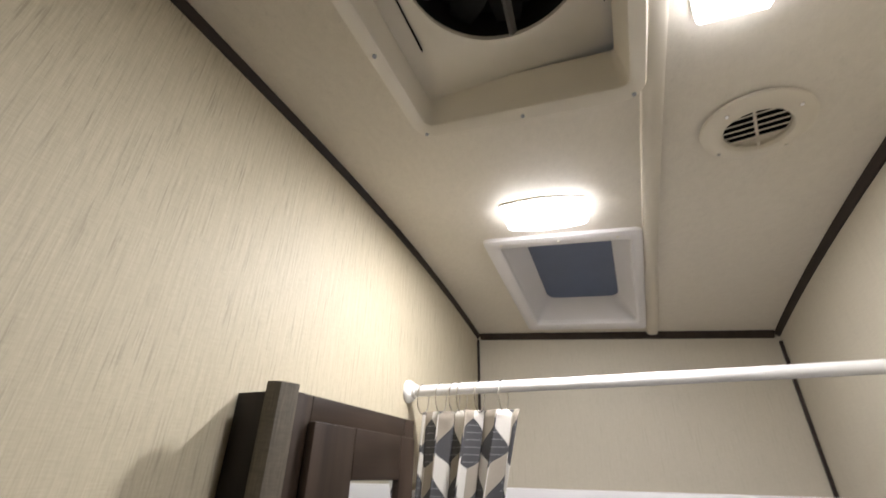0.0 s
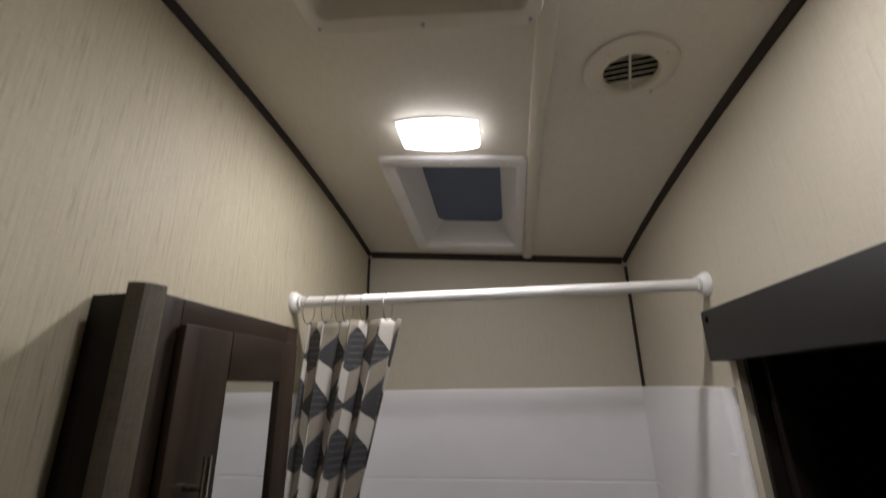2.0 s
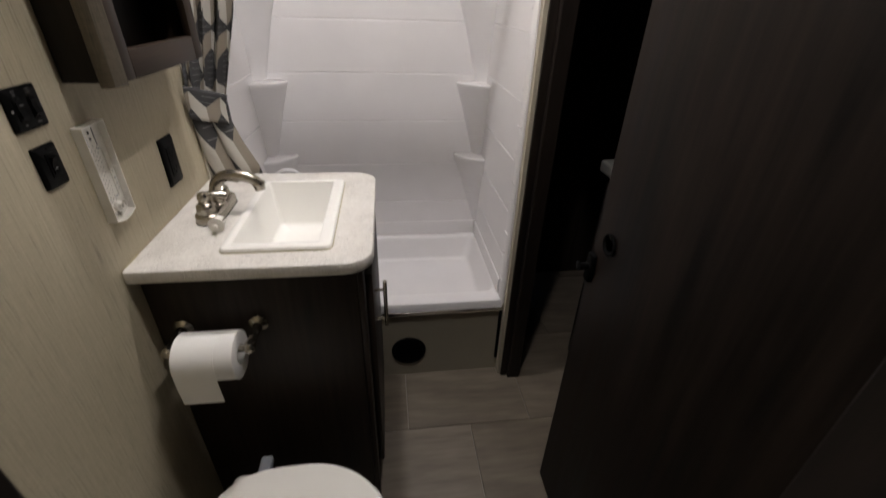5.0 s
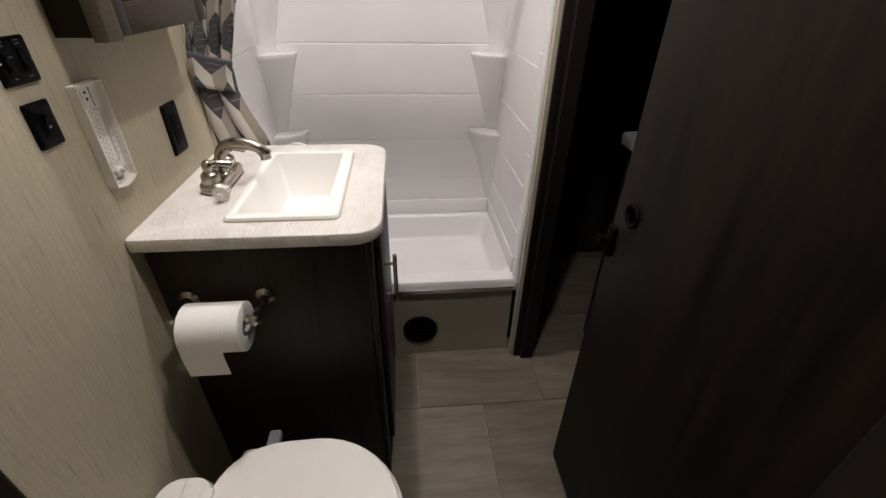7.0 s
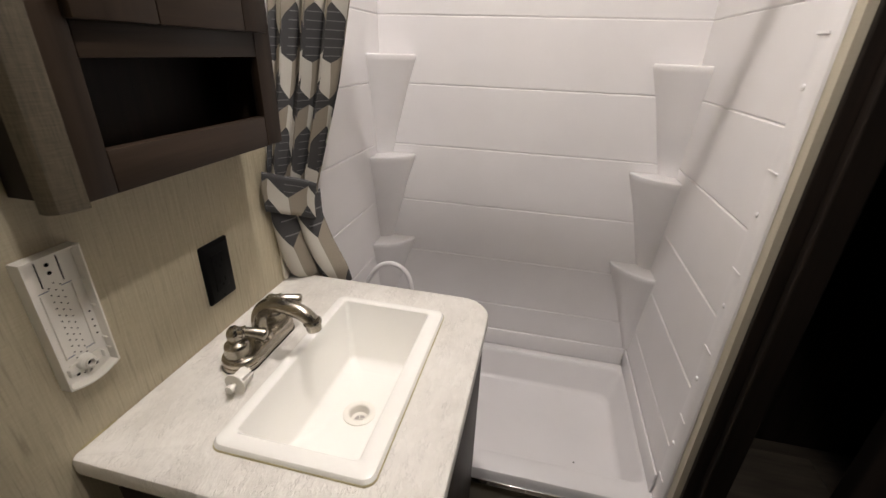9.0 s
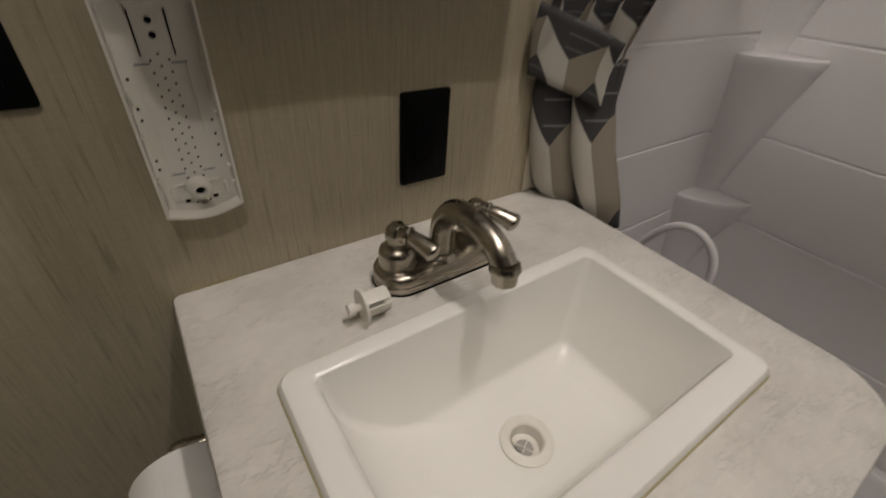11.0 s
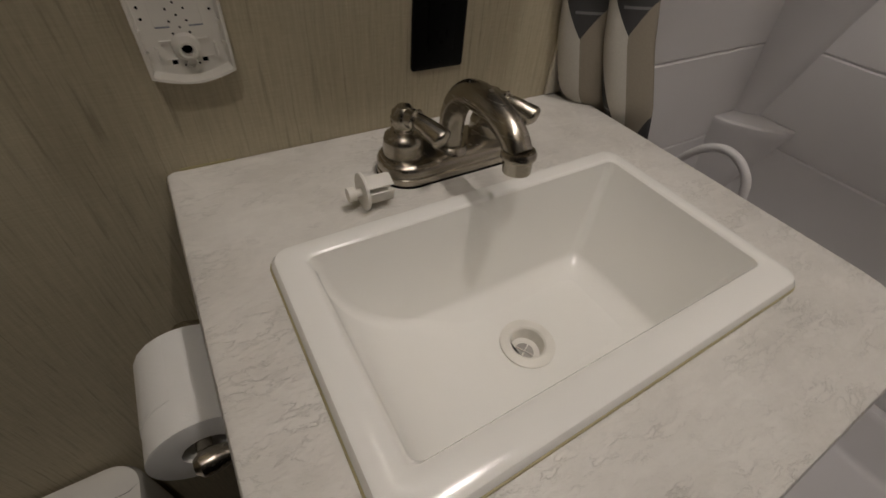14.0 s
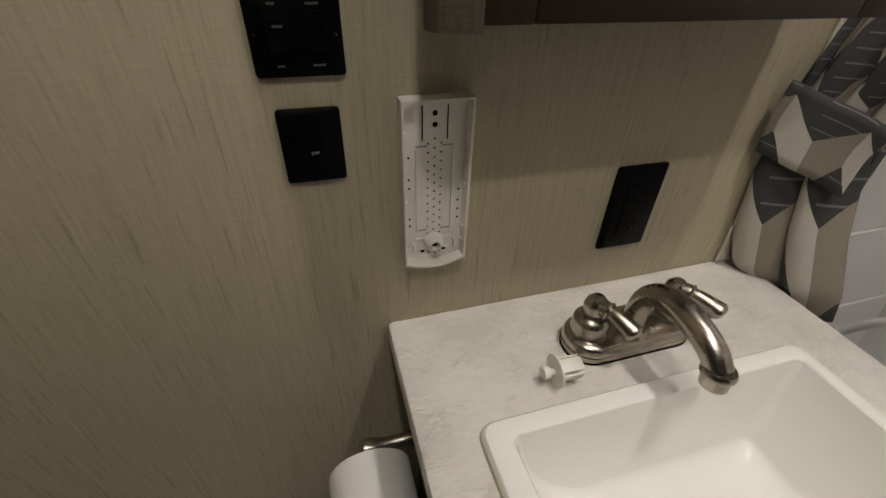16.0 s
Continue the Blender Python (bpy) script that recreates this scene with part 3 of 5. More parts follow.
def cable_strip():
    bm = bmesh.new()
    rings = []
    for k in range(41):
        y = NEAR + 0.005 + (1.985 - NEAR) * k / 40
        prof = ((0.572, 0), (0.573, 0.007), (0.578, 0.010), (0.598, 0.010), (0.603, 0.007), (0.604, 0))
        rings.append([(x, y, zc(x, y) - d) for x, d in prof])
    ring_surface(bm, rings)
    return setting("trim_ceiling_strip", bm, STRIPC, "cream plastic joint strip along the ceiling", "trim", True)


cable_strip()


def air_vent():
    v = thing("air_vent", "round cream ceiling air vent with slats", "vent")
    cx, cy = 0.734, 1.150
    z = zc(cx, cy)
    sl = Matrix.Translation((cx, cy, z)) @ Matrix.Rotation(math.atan(0.088 / W), 4, "Y") @ Matrix.Rotation(math.pi, 4, "X")
    bm = bmesh.new()
    n = 40
    prof = ((0.076, 0.0), (0.075, 0.004), (0.066, 0.010), (0.056, 0.013), (0.048, 0.012), (0.044, 0.007), (0.043, -0.01))
    ring_surface(bm, [[sl @ Vector((r * math.cos(2 * math.pi * k / n), r * math.sin(2 * math.pi * k / n), h)) for k in range(n)] for r, h in prof], cap=False)
    part("ring", bm, STRIPC, v)
    part("throat", lathe(bmesh.new(), [(0, -0.001), (0.044, -0.001), (0.044, 0.001), (0, 0.001)], sl, 30), RUBBER, v, "black opening behind the slats")
    for k in range(6):
        o = -0.034 + 0.0136 * k
        half = math.sqrt(0.043 ** 2 - o ** 2)
        bm = bmesh.new()
        box(bm, -half, half, -0.0028, 0.0028, -0.001, 0.001)
        bmesh.ops.transform(bm, matrix=sl @ Matrix.Rotation(0.25, 4, "Z") @ Matrix.Translation((0, o, 0.006)) @ Matrix.Rotation(0.7, 4, "X"), verts=bm.verts[:])
        part("slat", bm, STRIPC, v)
    bm = bmesh.new()
    box(bm, -0.002, 0.002, -0.043, 0.043, 0.0042, 0.0075)
    bmesh.ops.transform(bm, matrix=sl @ Matrix.Rotation(0.25, 4, "Z"), verts=bm.verts[:])
    part("rib", bm, STRIPC, v)
    for k in range(4):
        a = 0.8 + k * math.pi / 2
        part("screw", lathe(bmesh.new(), [(0, 0), (0.003, 0), (0.0025, 0.002), (0, 0.002)], sl @ Matrix.Translation((0.064 * math.cos(a), 0.064 * math.sin(a), 0.0105)), 10), STEEL, v)
    return v


air_vent()


# ---- shower ----
ROWS = [1.455, 1.270, 1.086, 0.900, 0.715, 0.535]
TOP = 1.722


def grooved_profile(z0, z1, rows, depth=0.0035, half=0.0035):
    """Heights with the depth of the lapped joints."""
    out = [(z0, 0.0)]
    for r in sorted(rows):
        out += [(r - half, 0.0), (r - 0.0005, depth), (r + half, 0.0004)]
    return out + [(z1 - 0.012, 0.0), (z1 - 0.003, 0.002), (z1, 0.006)]


def shower_surround():
    s = thing("shower_surround", "white moulded plastic shower surround with tile joints", "shower surround")
    prof = grooved_profile(0.345, TOP, ROWS)
    rb = [[(x, YB - 0.012 + d, z) for z, d in prof] + [(x, YB - 0.001, TOP), (x, YB - 0.001, 0.345)] for x in (0.002, W - 0.002)]
    part("back_panel", (lambda bm: (ring_surface(bm, rb), bm)[1])(bmesh.new()), WHITE, s)
    for side in (0, 1):
        f = (lambda d: 0.012 - d) if side == 0 else (lambda d: W - 0.012 + d)
        wall = 0.001 if side == 0 else W - 0.001
        rr = [[(f(d), y, z) for z, d in prof] + [(wall, y, TOP), (wall, y, 0.345)] for y in (1.475, YB - 0.012)]
        part("side_panel", (lambda bm: (ring_surface(bm, rr), bm)[1])(bmesh.new()), WHITE, s)
        # front flange, rounded
        sx = 1 if side == 0 else -1
        o = 0.0 if side == 0 else W
        pf = [(0.001, 1.474), (0.013, 1.474), (0.0145, 1.455), (0.012, 1.438), (0.006, 1.431), (0.001, 1.430)]
        rr = [[(o + sx * a, y, z) for a, y in pf] for z in (0.345, TOP - 0.01, TOP - 0.002)]
        part("flange", (lambda bm: (ring_surface(bm, rr), bm)[1])(bmesh.new()), WHITE, s)
        if side:
            for z in (1.60, 1.405, 1.197, 1.01, 0.83, 0.64, 0.45):
                part("short_joint", one_box(W - 0.0158, W - 0.0130, 1.441, 1.4735, z - 0.002, z + 0.002, bevel=0.0008), WHITE, s)
                part("screw_cap", lathe(bmesh.new(), [(0, 0), (0.0055, 0), (0.005, 0.002), (0, 0.0035)], Matrix.Translation((W - 0.0142, 1.458, z - 0.075)) @ Matrix.Rotation(radians(-90), 4, "Y"), 12), WHITE, s)
    # moulded corner columns and shelves
    for side in (0, 1):
        sx, o = (1, 0.012) if side == 0 else (-1, W - 0.012)
        yb = YB - 0.012
        for z, low, foot in ((1.352, 0.2945, 0.34), (1.058, 0.2965, 0.32), (0.762, 0.335, 0.10)):
            a, d = 0.118, 0.105
            top = [(0, 0)] + [(a * math.sin(t) ** 1.25, -d * math.cos(t) ** 1.25) for t in [k * math.pi / 2 / 8 for k in range(9)]]
            rings = []
            for h, k in ((-low, foot), (-low * 0.68, foot + (1 - foot) * 0.30), (-low * 0.34, foot + (1 - foot) * 0.63), (-0.020, 0.965), (-0.010, 1.0), (-0.003, 0.99), (0.0, 0.95), (-0.001, 0.90)):
                rings.append([(o + sx * max(k * p, 0), yb + k * q, z + h) for p, q in top])
            part("shelf", (lambda bm: (ring_surface(bm, rings), bm)[1])(bmesh.new()), WHITE, s, "white moulded corner shelf")
    return s


shower_surround()


def shower_pan():
    p = thing("shower_pan", "white plastic shower pan on a raised step", "shower pan")
    x0, x1, y0, y1 = 0.004, W - 0.004, 1.437, YB - 0.014
    ring = lambda a, b, c, d, r, z: rounded(a, b, c, d, r, z, 6)
    bm = bmesh.new()
    skins = ring_surface(bm, [ring(x0, x1, y0, y1, 0.004, 0.318), ring(x0, x1, y0, y1, 0.004, 0.350), ring(x0 + 0.003, x1 - 0.003, y0 + 0.005, y1, 0.004, 0.360), ring(x0 + 0.008, x1 - 0.006, y0 + 0.014, y1 - 0.004, 0.006, 0.3635),
                      ring(x0 + 0.026, x1 - 0.013, y0 + 0.060, y1 - 0.028, 0.034, 0.3635), ring(x0 + 0.030, x1 - 0.017, y0 + 0.065, y1 - 0.032, 0.036, 0.360), ring(x0 + 0.034, x1 - 0.021, y0 + 0.070, y1 - 0.036, 0.038, 0.350),
                      ring(x0 + 0.050, x1 - 0.044, y0 + 0.088, y1 - 0.056, 0.045, 0.268), ring(x0 + 0.055, x1 - 0.050, y0 + 0.094, y1 - 0.062, 0.046, 0.258), ring(x0 + 0.066, x1 - 0.062, y0 + 0.105, y1 - 0.074, 0.046, 0.2525),
                      ring(x0 + 0.2, x1 - 0.2, y0 + 0.2, y1 - 0.18, 0.04, 0.248)], cap=False)
    bm.faces.new(skins[-1])
    part("pan", bm, WHITE, p)
    # upstand lip under the panels
    part("back_lip", one_box(0.006, W - 0.020, YB - 0.022, YB - 0.0135, 0.3640, 0.432, bevel=0.004, segments=3), WHITE, p)
    part("side_lip", one_box(W - 0.0195, W - 0.0135, 1.477, YB - 0.014, 0.3640, 0.432, bevel=0.0025, segments=3), WHITE, p)
    part("drain", lathe(bmesh.new(), [(0, 0), (0.03, 0), (0.028, 0.003), (0, 0.002)], Matrix.Translation((0.28, 1.70, 0.2485)), 24), STEEL, p)
    part("speck", lathe(bmesh.new(), [(0, 0), (0.003, 0), (0, 0.002)], Matrix.Translation((0.74, 1.62, 0.2495)), 8), RUBBER, p)
    return p


shower_pan()


def shower_step():
    s = thing("shower_step", "beige panelled step below the shower pan", "step")
    part("panel", one_box(0.44, W, 1.445, 1.46, 0.0, 0.316), APRON, s)
    part("edge_strip", one_box(0.44, W - 0.002, 1.4325, 1.4365, 0.314, 0.330, bevel=0.001), STEEL, s, "thin metal strip under the pan")
    for x in (0.50, 0.60, 0.72, 0.86):
        part("screw", lathe(bmesh.new(), [(0, 0), (0.0035, 0), (0.003, 0.0018), (0, 0.002)], Matrix.Translation((x, 1.4325, 0.322)) @ Matrix.Rotation(radians(90), 4, "X"), 10), STEEL, s)
    part("end_strip", one_box(W - 0.012, W - 0.001, 1.434, 1.4445, 0.066, 0.312, bevel=0.002), RUBBER, s, "black strip at the end")
    m = Matrix.Translation((0.556, 1.445, 0.128)) @ Matrix.Rotation(radians(90), 4, "X")
    part("duct_ring", lathe(bmesh.new(), [(0.0, 0.0005), (0.052, 0.0005), (0.054, 0.002), (0.058, 0.008), (0.066, 0.006), (0.068, 0.0), (0, 0)], m, 32), BLACK, s, "black round floor heat outlet")
    for k in range(5):
        o = -0.04 + 0.02 * k
        half = math.sqrt(0.054 ** 2 - o ** 2)
        part("slat", one_box(0.556 - half, 0.556 + half, 1.437, 1.4445, 0.128 + o - 0.0025, 0.128 + o + 0.0025), BLACK, s)
    return s


shower_step()


def curtain_rod():
    r = thing("shower_rod", "white enamelled shower curtain rod across the shower", "curtain rod")
    y, z = 1.456, 1.927
    part("rod", tube(bmesh.new(), [(0.014, y, z), (0.46, y, z - 0.001), (W - 0.016, y, z - 0.001)], 0.0125, 20), RODM, r)
    for x, s in ((0.0, 1), (W, -1)):
        prof = [(0, 0.0), (0.026, 0.0), (0.026, 0.004), (0.022, 0.012), (0.0165, 0.015), (0.0165, 0.022), (0, 0.022)]
        part("end_bracket", lathe(bmesh.new(), prof, Matrix.Translation((x, y, z)) @ Matrix.Rotation(radians(90 * s), 4, "Y"), 24), RODM, r)
    return r


curtain_rod()


def shower_curtain():
    c = thing("shower_curtain", "grey, taupe and cream hexagon-print curtain gathered by a tie", "shower curtain")
    # height; left x, y; right x, y; fold depth
    keys = [(1.880, 0.034, 1.457, 0.268, 1.457, 0.014), (1.73, 0.028, 1.454, 0.232, 1.456, 0.022), (1.55, 0.022, 1.445, 0.190, 1.455, 0.024), (1.30, 0.012, 1.408, 0.134, 1.452, 0.022),
            (1.17, 0.006, 1.376, 0.094, 1.450, 0.016), (1.09, 0.004, 1.362, 0.070, 1.448, 0.010), (1.03, 0.004, 1.366, 0.070, 1.448, 0.011), (0.97, 0.005, 1.374, 0.088, 1.452, 0.015), (0.90, 0.006, 1.396, 0.116, 1.460, 0.014), (0.858, 0.006, 1.446, 0.122, 1.468, 0.010)]

    def at(z):
        for a, b in zip(keys, keys[1:]):
            if b[0] <= z <= a[0]:
                f = (a[0] - z) / (a[0] - b[0])
                return [a[k] + (b[k] - a[k]) * f for k in range(1, 6)]
        return keys[-1][1:]

    def sheet(name, z1, z0, nu, nv, folds, cells, extra, shift, rise, tilt, label):
        bm = bmesh.new()
        uv = bm.loops.layers.uv.new("UVMap")
        grid = []
        for j in range(nv + 1):
            z = z1 + (z0 - z1) * j / nv
            l, ly, r, ry, d = at(z)
            row = []
            for i in range(nu + 1):
                u = i / nu
                ph = 2 * math.pi * folds * u + 0.5 * math.sin(3.1 * z) + 0.6
                x = l + (r - l) * (u + (0.028 if folds > 2 else 0.0) * math.sin(2 * ph))
                y = ly + (ry - ly) * u + d * math.sin(ph) * (0.75 + 0.35 * math.sin(7 * u + 2 * z)) - extra
                uu, vv = (u - 0.5) * cells * (1.0 - 0.42 * (1.88 - z)) * 0.105 + shift, z + rise
                if folds == 2:
                    # below the tie two full pleats hang side by side
                    h = min(1, int(2 * u))
                    x = l + (r - l) * u
                    y = ly + (ry - ly) * u - 0.024 * abs(math.sin(2 * math.pi * u)) ** 0.6 * min(1.0, (1.10 - z) / 0.06) + 0.012
                    uu, vv = 0.105 * (h + 0.74 * (2 * u - h - 0.5) - 0.13), 1.075 + (z - 1.010 - 0.012 * h) * 0.42
                row.append((bm.verts.new((max(0.004, x + extra * 0.25), y, z + tilt * (0.5 - u))), (uu, vv)))
            grid.append(row)
        for j in range(nv):
            for i in range(nu):
                q = (grid[j][i], grid[j][i + 1], grid[j + 1][i + 1], grid[j + 1][i])
                f = bm.faces.new([a[0] for a in q])
                for loop, a in zip(f.loops, q):
                    loop[uv].uv = a[1]
        ob = part(name, bm, CLOTH, c, label)
        so = ob.modifiers.new("thickness", "SOLIDIFY")
        so.thickness = 0.0014

    sheet("cloth", 1.880, 1.062, 150, 50, 3.4, 4.6, 0.0, 0.02, 0.045, 0.0, "")
    sheet("tail", 1.085, 0.858, 80, 24, 2, 2.0, 0.0, 0.0, 0.0, 0.0, "")
    sheet("tie_band", 1.125, 1.045, 40, 8, 0.5, 2.0, 0.021, 0.006, -0.024, 0.035, "matching printed tie band")
    for x in (0.040, 0.085, 0.118, 0.136, 0.178, 0.232):
        pts = [(x + 0.006 * math.sin(a), 1.456 + 0.0185 * math.sin(a), 1.908 + 0.033 * math.cos(a)) for a in [2 * math.pi * k / 20 for k in range(21)]]
        part("ring", tube(bmesh.new(), pts, 0.0013, 8), STEEL, c, "thin metal curtain ring")
    return c


shower_curtain()


def hand_shower_hose():
    h = thing("shower_hose", "white flexible hand shower hose looping in the shower", "hose")
    pts = smooth_path([(0.03, 1.72, 0.62), (0.055, 1.71, 0.70), (0.085, 1.70, 0.757), (0.112, 1.70, 0.786), (0.142, 1.70, 0.796), (0.172, 1.70, 0.787), (0.196, 1.70, 0.758), (0.203, 1.70, 0.70), (0.19, 1.71, 0.56), (0.15, 1.72, 0.46), (0.10, 1.74, 0.40), (0.03, 1.75, 0.40)], 8)
    part("hose", tube(bmesh.new(), pts, 0.0075, 12), WHITE, h)
    part("wall_elbow", lathe(bmesh.new(), [(0, 0), (0.022, 0), (0.022, 0.008), (0.012, 0.012), (0.012, 0.03), (0, 0.03)], Matrix.Translation((0.0125, 1.72, 0.62)) @ Matrix.Rotation(radians(90), 4, "Y"), 20), WHITE, h)
    return h


hand_shower_hose()


# ---- vanity ----
def vanity():
    v = thing("vanity_cabinet", "dark espresso wooden vanity cabinet under the countertop", "vanity")
    part("side_panel", one_box(0.002, 0.428, 0.945, 0.960, 0.0, CZ - 0.031, bevel=0.002), VANITY, v)
    part("side_panel", one_box(0.002, 0.428, 1.413, 1.428, 0.0, CZ - 0.031, bevel=0.002), VANITY, v)
    part("back_panel", one_box(0.002, 0.012, 0.9605, 1.4125, 0.0, CZ - 0.031), VANITY, v)
    part("bottom_panel", one_box(0.0125, 0.428, 0.9605, 1.4125, 0.06, 0.075), DARK_Y, v)
    part("corner_post", one_box(0.4285, 0.442, 0.943, 0.985, 0.0, CZ - 0.031, bevel=0.004), VANITY, v)
    part("end_post", one_box(0.4285, 0.440, 1.395, 1.430, 0.0, CZ - 0.031, bevel=0.004), VANITY, v)
    part("top_rail", one_box(0.4285, 0.440, 0.9855, 1.3945, CZ - 0.10, CZ - 0.031, bevel=0.003), DARK_Y, v)
    part("bottom_rail", one_box(0.4285, 0.440, 0.9855, 1.3945, 0.0, 0.10, bevel=0.003), DARK_Y, v)
    d = part("door", one_box(0.4405, 0.458, 0.995, 1.385, 0.115, CZ - 0.085, bevel=0.004), VANITY, v)
    y = 1.045
    bm = tube(bmesh.new(), [(0.484, y, 0.608), (0.484, y, 0.745)], 0.005, 14)
    for z in (0.63, 0.72):
        tube(bm, [(0.457, y, z), (0.484, y, z)], 0.004, 10)
    part("handle", bm, NICKEL, d, "brushed nickel bar handle")
    return v


vanity()

SINK = (0.154, 0.380, 0.967, 1.354)


def countertop():
    c = thing("countertop", "off-white stone-look laminate countertop with rounded corners", "countertop")
    x0, x1, y0, y1 = 0.001, 0.466, 0.910, 1.434
    rs = (0.003, 0.055, 0.065, 0.003)
    hole = lambda z: rounded(SINK[0] + 0.012, SINK[1] - 0.012, SINK[2] + 0.012, SINK[3] - 0.012, 0.02, z, 6)
    o = lambda inset, z: rounded(x0, x1 - inset, y0 + inset, y1 - inset, rs, z, 6)
    bm = bmesh.new()
    ring_surface(bm, [hole(CZ - 0.03), o(0.006, CZ - 0.03), o(0.001, CZ - 0.026), o(0.0, CZ - 0.020), o(0.0, CZ - 0.007), o(0.002, CZ - 0.002), o(0.006, CZ), hole(CZ), hole(CZ - 0.03)], cap=False)
    part("slab", bm, COUNTER, c)
    part("edge_chip", one_box(0.0005, 0.002, 0.925, 0.975, CZ + 0.0005, CZ + 0.0022), SEALANT, c, "thin yellowed sealant line")
    return c


countertop()


def sink():
    s = thing("sink", "glossy off-white rectangular drop-in sink", "sink")
    x0, x1, y0, y1 = SINK
    z = CZ
    R = lambda a, b, c, d, r, h: rounded(x0 + a, x1 - b, y0 + c, y1 - d, r, z + h, 8)
    bm = bmesh.new()
    rings = [R(0, 0, 0, 0, 0.016, 0.001), R(0.0, 0.0, 0.0, 0.0, 0.016, 0.004), R(0.003, 0.003, 0.003, 0.003, 0.014, 0.0085), R(0.006, 0.006, 0.006, 0.006, 0.013, 0.0095),
             R(0.018, 0.026, 0.023, 0.016, 0.006, 0.0095), R(0.0205, 0.029, 0.026, 0.0185, 0.007, 0.0075), R(0.0225, 0.032, 0.030, 0.0205, 0.009, -0.002)]
    # steep back, front and far walls with tight fillets; the near end sweeps down as one long hollow ramp
    depth, n = 0.116, 26
    lean = (0.020, 0.018, 0.0, 0.030)
    start = (0.0225, 0.033, 0.030, 0.0205)
    for k in range(1, n + 1):
        f = 1 - (1 - k / n) ** 1.6
        hollow = 0.135 * (1 - math.sqrt(max(0.0, 1 - f ** 2.2))) + 0.010 * f
        fillet = 0.022 * max(0.0, (f - 0.86) / 0.14) ** 2.2
        ins = [start[i] + lean[i] * f + (fillet if i != 2 else 0.0) for i in range(4)]
        ins[2] = start[2] + hollow
        rings.append(R(*ins, 0.007 + 0.006 * f, -0.002 - depth * f))
    rings.append(R(0.095, 0.095, 0.195, 0.110, 0.013, -0.118))
    ring_surface(bm, rings, cap=False)
    part("basin", bm, CERAMIC, s)
    # floor with the drain opening
    bm = bmesh.new()
    cx, cy, n = 0.267, 1.176, 36
    outer = R(0.095, 0.095, 0.195, 0.110, 0.013, -0.118)
    m = Matrix.Translation((cx, cy, z - 0.118))
    circle = [m @ Vector((0.021 * math.cos(2 * math.pi * k / n), 0.021 * math.sin(2 * math.pi * k / n), 0.0)) for k in range(n)]
    bm2 = bmesh.new()
    rim = [bm2.verts.new(p) for p in outer]
    eye = [bm2.verts.new(p) for p in circle]
    edges = [bm2.edges.new((r[i], r[(i + 1) % len(r)])) for r in (rim, eye) for i in range(len(r))]
    bmesh.ops.triangle_fill(bm2, edges=edges, use_beauty=True)
    part("basin_floor", bm2, CERAMIC, s)
    prof = [(0.029, 0.0004), (0.029, 0.0025), (0.026, 0.004), (0.0195, 0.0038), (0.0175, 0.0022), (0.0168, -0.003), (0.0160, -0.013), (0.0100, -0.014)]
    ring_surface(bm, [[m @ Vector((r * math.cos(2 * math.pi * k / n), r * math.sin(2 * math.pi * k / n), h)) for k in range(n)] for r, h in prof], cap=False)
    part("drain_ring", bm, TRAY, s, "white plastic drain ring")
    part("drain_throat", lathe(bmesh.new(), [(0, -0.020), (0.0159, -0.020), (0.0159, -0.0145), (0, -0.0145)], m, 28), plain("drain_grey", (0.42, 0.40, 0.37), 0.5), s, "grey drain opening")
    for turn in (0.5, 0.5 + math.pi / 2):
        bm = one_box(-0.0099, 0.0099, -0.0006, 0.0006, -0.0144, -0.0132)
        bmesh.ops.transform(bm, matrix=m @ Matrix.Rotation(turn, 4, "Z"), verts=bm.verts[:])
        part("strainer_bar", bm, TRAY, s)
    part("sealant", (lambda b: (ring_surface(b, [R(-0.0015, -0.0015, -0.0015, -0.0015, 0.017, 0.0004), R(-0.001, -0.001, -0.001, -0.001, 0.017, 0.0022), R(0.001, 0.001, 0.001, 0.001, 0.016, 0.0026)], cap=False), b)[1])(bmesh.new()), SEALANT, s, "thin yellowed sealant line")
    return s


sink()


